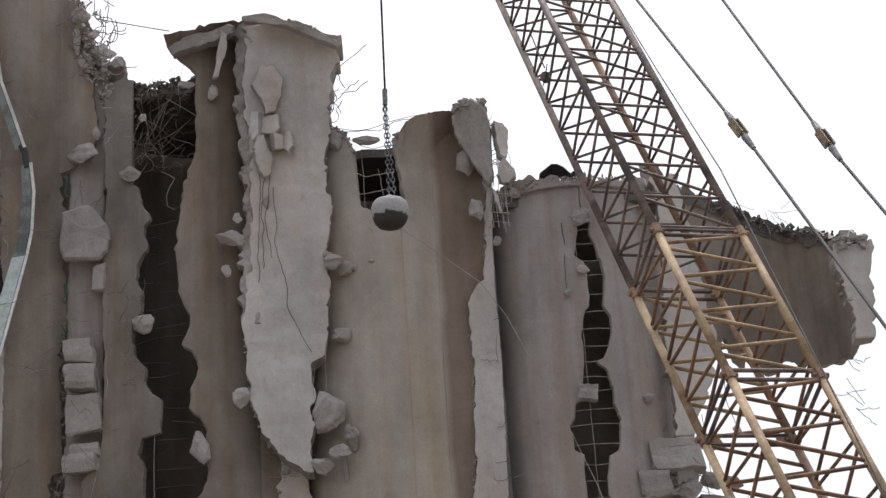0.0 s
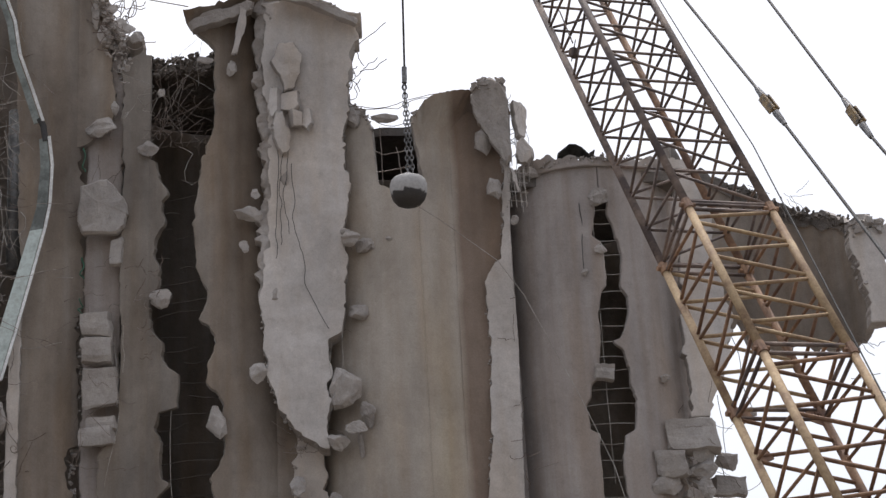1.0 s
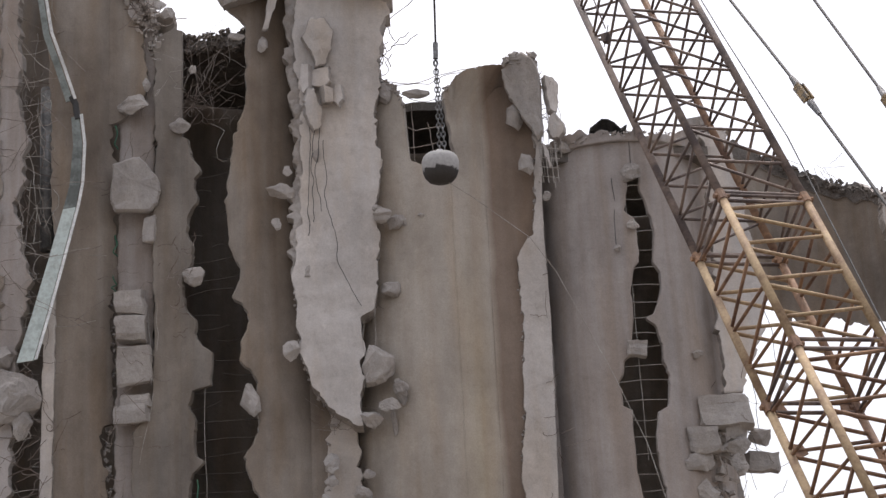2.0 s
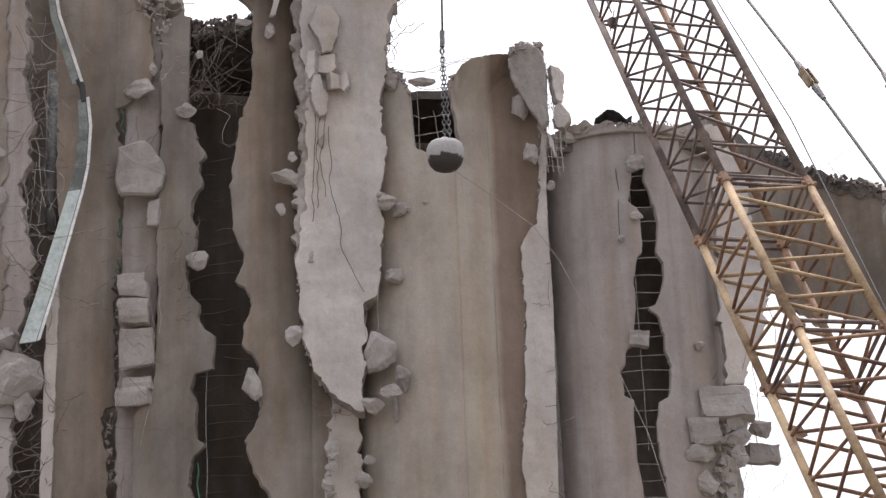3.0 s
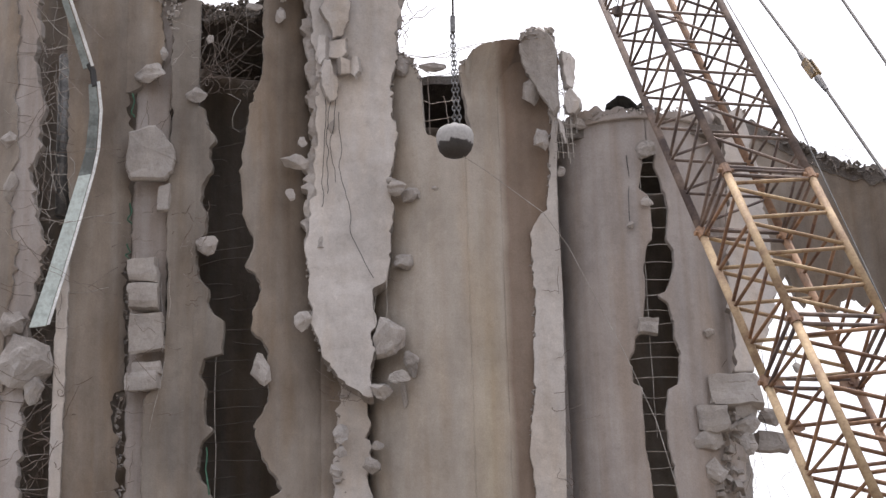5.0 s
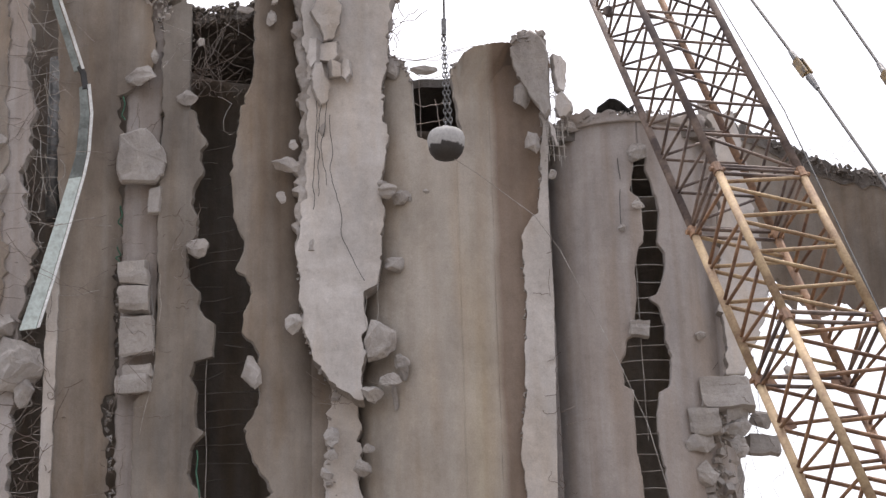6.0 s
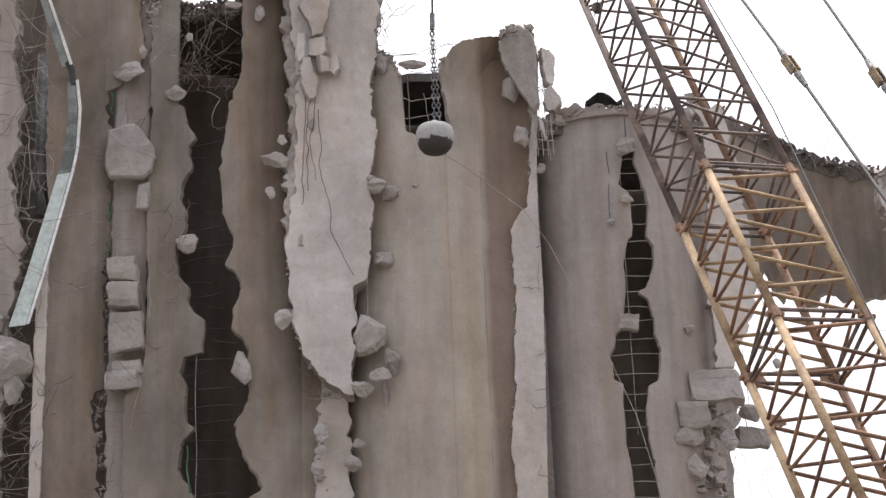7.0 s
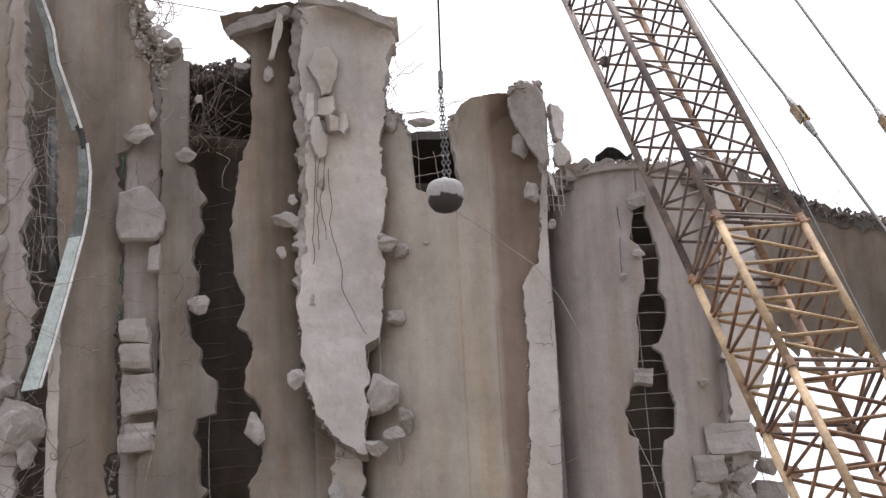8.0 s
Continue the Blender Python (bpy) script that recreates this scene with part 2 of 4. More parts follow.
def wall_panel(name, parent, left, right, top, z0=0.0, zfine=10.0, step=0.07, bottom=None, flat=None, centre=None,
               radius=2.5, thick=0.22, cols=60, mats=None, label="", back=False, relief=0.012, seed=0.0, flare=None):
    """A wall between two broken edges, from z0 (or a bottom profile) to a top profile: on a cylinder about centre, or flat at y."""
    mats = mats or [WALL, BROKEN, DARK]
    ztop = max(top(x) for x in np.linspace(left(zfine) - 0.5, right(zfine) + 0.5, 120))
    vs = levels(z0, zfine, ztop, step)
    nr, nc = len(vs), cols + 1
    turn = -1 if back else 1

    def spot(x_or_a, z, depth):
        if flat is not None:
            return (x_or_a, flat + depth + relief * fbm(x_or_a * 1.7, seed, z * 1.7), z)
        r = radius - depth * turn + relief * fbm(x_or_a * 4, seed, z * 1.7)
        return (centre[0] + r * math.sin(x_or_a), centre[1] - turn * r * math.cos(x_or_a), z)

    def para(x):
        return x if flat is not None else math.asin(max(-0.999, min(0.999, (x - centre[0]) / radius)))
    s = Soup()
    front, rear = [], []
    def crown(u):
        za = ztop
        for _ in range(3):
            a = para(left(za)) + (para(right(za)) - para(left(za))) * u
            xa = a if flat is not None else centre[0] + radius * math.sin(a)
            za = top(xa)
        return (bottom(xa) if bottom else z0), za
    for u in np.linspace(0, 1, nc):
        zb, za = crown(u)
        for v in vs:
            z = min(max(v, zb), za)
            a = para(left(z)) + (para(right(z)) - para(left(z))) * u
            lip = flare[0] * max(0.0, 1 - (za - z) / flare[1]) ** 2 if flare and za > flare[2] else 0.0
            front.append(spot(a, z, -lip))
            wob = 0.3 * thick * fbm(a * 3.1, seed + 5, z * 2.3, 3)
            rear.append(spot(a, z, thick + wob))
    s.v = front + rear
    k = nr * nc
    for c in range(cols):
        for r in range(nr - 1):
            i = c * nr + r
            if front[i][2] == front[i + 1][2] and front[i + nr][2] == front[i + nr + 1][2]:
                continue
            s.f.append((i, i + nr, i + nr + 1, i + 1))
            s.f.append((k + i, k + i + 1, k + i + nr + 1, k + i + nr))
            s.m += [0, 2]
    for r in range(nr - 1):
        a, b = r, cols * nr + r
        if front[a][2] != front[a + 1][2]:
            s.f.append((a, a + 1, k + a + 1, k + a))
            s.m.append(1)
        if front[b][2] != front[b + 1][2]:
            s.f.append((b, k + b, k + b + 1, b + 1))
            s.m.append(1)
    for c in range(cols):
        a, b = c * nr + nr - 1, c * nr
        s.f += [(a, a + nr, k + a + nr, k + a), (b, k + b, k + b + nr, b + nr)]
        s.m += [1, 1]
    return part(name, s, mats, parent, label, smooth=(0, 2))


def rock_mesh(seed, w, d, h, boxy=False):
    """A torn piece of concrete: a few flat broken faces with sharp, chipped edges."""
    rng = random.Random(seed * 3 + 1)
    bm = bmesh.new()
    if boxy:
        corners = [(a, b, c) for a in (-1, 1) for b in (-1, 1) for c in (-1, 1)]
        pts = [(a * rng.uniform(0.74, 1.0), b * rng.uniform(0.7, 1.0), c * rng.uniform(0.72, 1.0)) for a, b, c in corners for _ in range(2)]
    else:
        pts = []
        for i in range(15):
            v = Vector((rng.gauss(0, 1), rng.gauss(0, 1), rng.gauss(0, 1))).normalized()
            k = (abs(v.x) ** 3.2 + abs(v.y) ** 3.2 + abs(v.z) ** 3.2) ** (-1 / 3.2)
            pts.append(tuple(v * k * rng.uniform(0.82, 1.05)))
        for i in range(3):
            for q in (-1, 1):
                v = [rng.uniform(-0.5, 0.5) for _ in range(3)]
                v[i] = q
                pts.append(tuple(v))
    for a, b, c in pts:
        bm.verts.new((a * w / 2, b * d / 2, c * h / 2))
    bmesh.ops.convex_hull(bm, input=bm.verts[:])
    bmesh.ops.delete(bm, geom=[v for v in bm.verts if not v.link_faces], context="VERTS")
    bmesh.ops.subdivide_edges(bm, edges=bm.edges[:], cuts=3, use_grid_fill=True)
    bmesh.ops.triangulate(bm, faces=bm.faces[:])
    k = min(w, h, d * 1.5)
    for v in bm.verts:
        p = v.co * (1.9 / k)
        v.co += Vector((fbm(p.x + seed, p.y, p.z, 3), fbm(p.y, seed + 3.1, p.z, 3), fbm(p.z, p.x, seed + 7.7, 3))) * k * (0.11 if boxy else 0.09)
        p *= 4.3
        v.co += Vector((fbm(p.x, seed, p.z, 2), fbm(p.y, p.x, seed, 2), fbm(seed, p.y, p.z, 2))) * k * 0.035
    return bm


# ---- plan: a row of touching round silos ----
PITCH, RAD, YC = 5.03, 2.5, 45.5
XA, XB, XC, XD, XE = -9.96, -4.93, 0.10, 5.13, 10.16
FACE = 43.35          # front of the flat infill walls in the valleys


def front_y(x):
    c = min((XA, XB, XC, XD, XE), key=lambda q: abs(q - x))
    y = YC - math.sqrt(max(RAD * RAD - (x - c) ** 2, 0.0))
    return min(y, 43.55)


ground = Soup()
G = 1500
ground.add([(-G, -G, 0), (G, -G, 0), (G, G, 0), (-G, G, 0)], [(0, 1, 2, 3)])
tagged(part("ground", ground, SOIL), "bare rubble-strewn earth of the demolition site", "ground", kind="structure")


def side(x):
    return lambda z: x


def silo(label):
    return empty("grain_silo", label, "silo", "row of grain silos")


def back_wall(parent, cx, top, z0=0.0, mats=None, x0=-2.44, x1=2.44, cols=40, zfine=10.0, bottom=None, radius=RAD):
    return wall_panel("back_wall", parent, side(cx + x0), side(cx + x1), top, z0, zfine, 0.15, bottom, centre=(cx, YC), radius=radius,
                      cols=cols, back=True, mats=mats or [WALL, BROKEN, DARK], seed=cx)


# added slab under a silo's crown, there to block skylight from its inside
def shading_slab(parent, cx, z, y_front, thick=0.25, r=2.35):
    s = Soup()
    pts = []
    for i in range(25):
        a = math.pi * i / 24
        pts.append((cx + r * math.cos(a), YC + r * math.sin(a)))
    x = -r
    while x < r + 0.01:
        pts.append((cx + x, y_front + 0.25 * fbm(x * 1.5, cx, 0.4)))
        x += 0.2
    n = len(pts)
    s.v = [(a, b, z) for a, b in pts] + [(a, b, z + thick) for a, b in pts]
    s.f = [tuple(reversed(range(n))), tuple(range(n, 2 * n))] + [(i, (i + 1) % n, n + (i + 1) % n, n + i) for i in range(n)]
    s.m = [0, 0] + [1] * n
    return part("shading_slab", s, [DIRTY, DIRTY], parent, "added concrete roof slab that keeps the silo dark inside")


# silo A: split open in front, its crown above the view
sa = silo("tall weathered concrete silo split open in front")
a_left = [(10.8, -10.5), (12.5, -10.45), (13.4, -10.5), (15.4, -10.43), (16.0, -10.29), (17.2, -10.13), (18.0, -10.28), (19.4, -10.63),
          (20.0, -10.35), (21.1, -10.34), (22.6, -10.65), (23.3, -10.53), (24.3, -10.67), (28, -10.7)]
wall_panel("front_wall", sa, side(XA - 2.46), ragged(along([(z, x - 0.62 - 0.25 * fbm(z * 0.6, 2.2, 0.1)) for z, x in a_left]), 1.3), ragged(along([(-12.4, 29.4), (-10, 29.6)]), 2.0),
           centre=(XA, YC), radius=2.56, thick=0.12, cols=60, seed=21)
wall_panel("front_wall", sa, side(XA - 2.45), ragged(along(a_left), 1.0), ragged(along([(-12.4, 29.4), (-10, 29.6)]), 2.0), centre=(XA, YC), cols=70,
           mats=[WALL_D, BROKEN, DARK], label="pale concrete wall with a ragged broken edge", seed=1)
a_gap = [(8.5, -10.0), (10.8, -9.47), (13.4, -9.52), (17.2, -9.5), (19.3, -9.62), (21.7, -9.69), (24.2, -9.84), (29, -10)]
a_edge = [(10.9, -8.17), (12.6, -8.28), (13.45, -8.4), (13.7, -8.1), (17.1, -8.22), (17.5, -8.05), (19.1, -8.15), (20.6, -8.14),
          (21.2, -8.26), (21.9, -8.23), (22.2, -8.0), (22.6, -7.62), (23.3, -7.56), (24.1, -7.5), (29, -7.5)]
a_top = [(-10, 29.6), (-9.1, 29.5), (-8.46, 28.0), (-7.83, 26.9), (-7.66, 25.9), (-7.27, 25.0), (-7.19, 24.1)]
wall_panel("front_wall", sa, ragged(along(a_gap), 3.0, 0.03), ragged(along(a_edge), 4.0, 0.05), ragged(along(a_top), 5.0, 0.1), centre=(XA, YC), cols=80, seed=2)
fillet = [(21.8, -7.4), (22.3, -7.45), (22.9, -7.27), (23.5, -7.34), (24.4, -7.45), (25.2, -7.67), (25.9, -7.66), (27.0, -7.8), (28.3, -8.1)]
wall_panel("front_wall", sa, side(-8.5), ragged(along(fillet), 4.4, 0.05), ragged(along([(-8.5, 28.2), (-7.8, 27.0), (-7.2, 24.0)]), 4.6, 0.08), z0=21.7, zfine=21.7,
           bottom=ragged(along([(-8.5, 21.8), (-8.2, 21.9), (-7.94, 22.38), (-7.27, 22.66)]), 4.8, 0.05), flat=43.62, thick=0.25, cols=30, seed=22, relief=0.03)
back_wall(sa, XA, ragged(along([(-13, 29.4), (-9.2, 29.3), (-8.6, 27.8), (-8.1, 26.4), (-7, 24.5)]), 6.0))
shading_slab(sa, XA, 29.0, 43.4, r=1.3)

# silo B: a long gash with rebar across it
sb = silo("weathered concrete silo with a long gash crossed by rebar")
b_left = [(8.6, -5.4), (10.73, -5.86), (10.98, -5.88), (11.23, -6.12), (11.64, -6.22), (12.16, -6.1), (12.42, -5.75), (12.61, -5.99), (12.94, -6.06), (13.48, -5.98),
          (13.91, -6.18), (14.27, -6.07), (14.33, -5.6), (15.2, -5.59), (15.34, -5.77), (15.58, -5.95), (16.07, -5.96), (16.36, -6.2), (17.25, -6.39), (17.61, -6.07),
          (18.08, -6.05), (18.44, -6.25), (18.92, -6.23), (19.35, -5.99), (19.85, -6.05), (20.14, -5.82), (20.6, -6.11), (21.14, -6.23), (21.3, -6.43), (21.96, -6.6), (25, -6.6)]
wall_panel("front_wall", sb, side(XB - 2.46), ragged(along(b_left), 7.0, 0.045), ragged(along([(-7.63, 25.7), (-7.39, 25.1), (-7.0, 25.3), (-6.68, 25.1), (-6.5, 24.3)]), 8.0),
           centre=(XB, YC), thick=0.11, cols=60, seed=3, mats=[WALL_DARKER, WALL_DARKER, DARK])
b_fill = [(0, -7.6), (13.3, -7.58), (13.9, -7.1), (16.5, -7.05), (18.0, -7.1), (21, -7.04), (24.6, -7.12)]
wall_panel("front_wall", sb, ragged(along(b_fill), 7.7, 0.03), side(-6.34), ragged(lambda x: 24.35, 7.9, 0.08), flat=43.46, thick=0.2, cols=24, seed=3, mats=[WALL_DARKER, BROKEN, DARK])
b_right = [(8.6, -5.2), (10.66, -4.42), (10.75, -4.24), (10.88, -4.13), (11.37, -4.39), (11.9, -4.62), (12.21, -4.74), (12.61, -4.71), (13.08, -4.39), (13.31, -4.41),
           (13.94, -4.51), (14.42, -4.46), (14.67, -4.55), (14.83, -4.83), (15.39, -4.82), (15.97, -4.56), (16.42, -4.76), (16.54, -5.03), (17.04, -4.81), (17.39, -4.79),
           (17.96, -5.12), (18.75, -5.14), (19.09, -5.26), (20.05, -5.08), (20.94, -4.98), (21.94, -4.61), (23.12, -4.59), (24.3, -4.62), (24.9, -5.3), (25.3, -5.3)]
wall_panel("front_wall", sb, ragged(along(b_right), 9.0, 0.045), side(XB + 2.46), ragged(along([(-5.32, 25.1), (-4.63, 25.25), (-3.79, 25.6), (-3.4, 25.8)]), 10.0, 0.05),
           centre=(XB, YC), cols=60, seed=4, mats=[WALL_B, BROKEN, DARK], flare=(0.55, 0.55, 0))
wall_panel("front_wall", sb, side(-3.2), side(-2.4), ragged(lambda x: 18.2, 10.5, 0.05), flat=43.72, thick=0.2, cols=20, seed=4, mats=[WALL_B, BROKEN, DARK], label="weathered wall running on into the joint")
back_wall(sb, XB, ragged(along([(-7.4, 26.1), (-6.2, 26.2), (-4.9, 26.3), (-2, 26.2)]), 11.0, 0.15), mats=[WALL, BROKEN, DARK])
shading_slab(sb, XB, 23.95, 43.75)

# silo C: upper corner knocked out
sc = silo("weathered concrete silo with its upper corner knocked out")
c_top = [(-2.4, 22.9), (-1.25, 22.6), (-0.95, 22.45), (-0.72, 22.2), (-0.55, 21.85), (-0.5, 21.62), (-0.47, 20.75), (-0.44, 20.2), (-0.35, 20.03), (0.01, 19.94), (0.39, 19.98), (0.62, 20.06)]
c_brow = [(0.4, 22.0), (0.58, 22.08), (1.42, 22.56), (2.22, 22.88), (2.6, 22.92)]


def ragged_above(fn, seed, amp, z0):
    r = ragged(fn, seed, amp)
    return lambda z: r(z) if z > z0 else fn(z)


wall_panel("front_wall", sc, side(XC - 2.46), side(0.62), ragged(along(c_top), 12.0, 0.04), centre=(XC, YC), cols=80, seed=5, mats=[WALL_C, BROKEN, DARK])
wall_panel("front_wall", sc, ragged_above(along([(0, 0.62), (20.02, 0.62), (20.1, 0.72), (20.25, 0.8), (20.4, 0.74), (20.75, 0.7), (21.4, 0.59), (22.2, 0.51)]), 12.6, 0.025, 20.12), side(XC + 2.47),
           ragged(along(c_brow), 12.3, 0.05), centre=(XC, YC), cols=80, seed=5, mats=[WALL_C, BROKEN, DARK], flare=(0.75, 1.15, 22.1))
c_fill = [(0, 2.5), (17.4, 2.5), (18.0, 2.72), (19.1, 2.84), (20.6, 2.95), (21.3, 2.75), (22.4, 2.6)]
wall_panel("front_wall", sc, side(1.5), ragged(along(c_fill), 12.9, 0.03), ragged(along([(1.5, 22.0), (2.2, 22.3), (2.9, 22.4)]), 12.95, 0.05), flat=43.43, thick=0.2, cols=30,
           seed=5, mats=[WALL_C, BROKEN, DARK], label="stained wall running on into the joint")
back_wall(sc, XC, ragged(along([(-2.4, 23.7), (0, 23.72), (2.5, 23.6)]), 13.0, 0.08))
shading_slab(sc, XC, 22.3, 44.9)

# silo D: narrow crack, roof ring still on
sd = silo("weathered concrete silo with a narrow crack and a roof ring")
d_left = [(0, 4.9), (10.43, 4.88), (10.99, 4.85), (11.55, 4.76), (12.11, 4.76), (12.53, 4.76), (13.16, 4.77), (13.27, 4.54), (13.71, 4.57), (13.83, 4.47),
          (14.1, 4.62), (14.45, 4.7), (14.55, 4.86), (14.94, 4.92), (15.57, 5), (16.34, 5.01), (16.9, 5.16), (16.98, 5.28), (17.42, 5.28), (18.17, 5.25), (18.36, 5), (18.98, 5.14), (19.45, 5.16), (19.68, 5.27), (21, 5.28)]
d_right = [(0, 5.6), (10.42, 5.49), (11.11, 5.43), (11.67, 5.33), (12.09, 5.31), (12.52, 5.3), (13.08, 5.43), (13.23, 5.71),
           (14.07, 5.78), (14.38, 5.67), (14.8, 5.66), (15.29, 5.58), (15.51, 5.25), (15.62, 5.54), (15.88, 5.66), (16.31, 5.77), (16.75, 5.8), (16.97, 5.63), (17.85, 5.75), (18.58, 5.58), (18.97, 5.44), (19.45, 5.5), (19.68, 5.29), (21, 5.285)]


def closing(fn, amp, seed, top_z):
    r = ragged(fn, seed, amp)
    return lambda z: r(z) if z < top_z else fn(z)


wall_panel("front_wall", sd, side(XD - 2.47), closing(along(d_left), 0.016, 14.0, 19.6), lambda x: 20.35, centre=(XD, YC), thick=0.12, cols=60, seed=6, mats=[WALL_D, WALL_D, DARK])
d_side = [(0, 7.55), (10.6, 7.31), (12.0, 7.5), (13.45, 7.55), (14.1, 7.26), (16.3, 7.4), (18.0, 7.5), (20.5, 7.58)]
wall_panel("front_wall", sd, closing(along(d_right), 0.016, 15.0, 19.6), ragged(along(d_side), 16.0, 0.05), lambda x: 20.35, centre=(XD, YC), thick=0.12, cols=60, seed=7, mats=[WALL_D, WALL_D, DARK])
wall_panel("front_wall", sd, side(2.6), side(3.04), lambda x: 20.32, flat=44.15, thick=0.2, cols=12, seed=6, mats=[WALL_D, BROKEN, DARK], label="grey wall running on into the joint")
back_wall(sd, XD, ragged(lambda x: 20.5, 17.0, 0.05))
shading_slab(sd, XD, 20.0, 43.4)
ring = [(2.7, 20.75), (3.45, 20.62), (4.7, 20.6), (6.2, 20.62), (7.6, 20.75)]
wall_panel("roof_ring", sd, side(XD - 2.62), side(XD + 2.62), ragged(along(ring), 18.0, 0.1), z0=20.3, zfine=20.3, centre=(XD, YC), radius=2.6, thick=0.5, cols=150, step=0.05,
           mats=[WALL_D, BROKEN, DARK], label="projecting crumbling concrete roof ring", seed=8, relief=0.06)

# silo E: only a piece of the far wall hangs there, seen from inside
se = silo("hanging remnant of a demolished silo's far wall")
e_top = [(7.6, 22.2), (9.4, 21.9), (10.33, 21.4), (11.05, 20.85), (11.74, 20.5), (12.34, 20.0), (12.7, 19.3)]
e_bot = [(7.6, 17.6), (9.6, 17.5), (9.77, 16.9), (10.84, 16.7), (11.31, 16.9), (11.81, 16.3), (12.29, 16.2), (12.7, 16.7)]
wall_panel("back_wall", se, side(XE - 2.47), side(XE + 2.46), ragged(along(e_top), 19.0, 0.08), z0=16.2, zfine=16.2, step=0.08, bottom=ragged(along(e_bot), 20.0, 0.16),
           centre=(XE, YC), cols=110, back=True, mats=[WALL, BROKEN, INNER], label="shaded curved inner wall with a ragged lower edge", seed=9)
wall_panel("roof_ring", se, side(XE - 2.3), side(XE + 2.44), ragged(lambda x: along(e_top)(x) + 0.12, 21.0, 0.12), z0=18, zfine=18.0, step=0.1,
           bottom=ragged(lambda x: along(e_top)(x) - 0.38, 22.0, 0.06), centre=(XE, YC), radius=2.44, thick=0.42, cols=90, back=True,
           mats=[DIRTY, BROKEN, DIRTY], label="crumbling roof ring along the top", seed=10, relief=0.05)
e_l = [(16.45, 12.55), (17.3, 12.47), (18.1, 12.29), (18.8, 12.26), (19.3, 12.23)]
e_r = [(16.45, 12.99), (17.7, 13.18), (18.37, 13.17), (19.0, 13.42), (19.3, 13.3)]
wall_panel("broken_end", se, ragged(along(e_l), 23.0), ragged(along(e_r), 24.0), ragged(lambda x: 19.2, 25.0, 0.08), z0=16.45, zfine=16.45, flat=45.2, thick=0.5, cols=16,
           mats=[PALE, BROKEN, BROKEN], label="pale torn end of the wall", seed=11)

# ---- flat infill walls in the valleys ----


def infill(label, left, right, top, z0, flat, thick, cols, seed, mats, amp=0.06, flare=None, amp_r=None):
    ob = wall_panel("infill_wall", None, ragged(along(left), seed, amp), ragged(along(right), seed + 1, amp if amp_r is None else amp_r), top, z0=z0, zfine=max(z0, 10.0), step=0.06, flat=flat, thick=thick,
                    cols=cols, mats=mats, seed=seed, relief=0.03, flare=flare)
    return tagged(ob, label, "wall", "infill walls between the silos")


slab_l = [(13.17, -1.95), (13.55, -2.52), (14.0, -2.94), (14.6, -3.22), (15.3, -3.39), (16.4, -3.44), (17.1, -3.51), (18.4, -3.66), (18.7, -3.51), (19.5, -3.52),
          (20.9, -3.48), (22.5, -3.52), (24.2, -3.6), (26, -3.55)]
slab_r = [(13.17, -1.9), (14.4, -1.88), (15.3, -1.8), (16.0, -1.87), (16.18, -1.51), (17.1, -1.35), (18.0, -1.27), (18.95, -1.4), (19.4, -1.25), (20.6, -1.16),
          (21.0, -1.3), (22.5, -1.13), (24.15, -1.03), (24.5, -0.82), (25.2, -0.77)]
SLAB = 42.95         # the hanging slab stands proud of the valley


def ahead_of(pairs, y0, y1, zi):
    """Pairs of heights and places carried along the line of sight from depth y0 to y1."""
    k = y1 / y0
    return [tuple(EYE[2] + (q - EYE[2]) * k if i == zi else q * k for i, q in enumerate(p)) for p in pairs]


slab_top = [(-3.6, 25.9), (-3.03, 26.03), (-2.58, 25.71), (-1.82, 25.58), (-1.22, 25.2), (-0.77, 25.09)]
slab_l, slab_r, slab_top = ahead_of(slab_l, FACE, SLAB, 0), ahead_of(slab_r, FACE, SLAB, 0), ahead_of(slab_top, FACE, SLAB, 1)
slab_face_l = [(z, x + (0.26 if z > 18.2 else 0.0)) for z, x in slab_l]
slab = infill("pale plastered infill wall hanging broken between two silos", slab_face_l, slab_r, ragged(along(slab_top), 30.0, 0.04), 13.07, SLAB, 0.7, 60, 31.0, [PALE, BROKEN, BROKEN], flare=(0.42, 0.5, 0))
wall_panel("broken_core", slab, ragged(along(slab_l), 32.5, 0.09), lambda z: along(slab_l)(z) + 0.7, ragged(lambda x: along(slab_top)(x) - 0.1, 32.7, 0.05), z0=17.0, zfine=17.0, step=0.05,
           flat=SLAB + 0.07, thick=0.55, cols=24, mats=[BROKEN, BROKEN, BROKEN], label="rough torn concrete core along the edge", seed=32.0, relief=0.13)
infill("thin pale torn wall edge beside the open gap", [(0, -9.7), (17.5, -9.74)], [(0, -9.5), (10.8, -9.42), (17.5, -9.46)], ragged(lambda x: 17.0, 44.0, 0.1), 0.0, 42.93, 0.2, 6, 45.0, [PALE, BROKEN, BROKEN], 0.014)
stump = infill("narrow chipped stump of a pale infill wall", [(0, -2.85), (10.7, -2.85), (11.5, -2.89), (12.2, -2.71), (12.8, -2.79), (13.5, -2.68)], [(0, -1.97), (13.5, -1.97)],
       lambda x: 13.7, 0.0, FACE + 0.3, 0.4, 16, 33.0, [PALE, BROKEN, BROKEN])
cd_l = [(0, 2.1), (10.6, 2.06), (11.7, 1.97), (12.85, 2.08), (14.0, 2.2), (14.9, 2.23), (15.8, 2.27), (16.8, 2.19), (17.4, 2.24), (17.75, 2.42), (18.0, 2.66), (19.1, 2.78), (20.6, 2.87), (22.1, 2.86)]
cd_r = [(0, 2.8), (10.55, 2.81), (13.84, 2.92), (16.06, 2.96), (17.9, 2.93), (19.15, 2.97), (20.6, 3.06), (22.1, 3.16)]
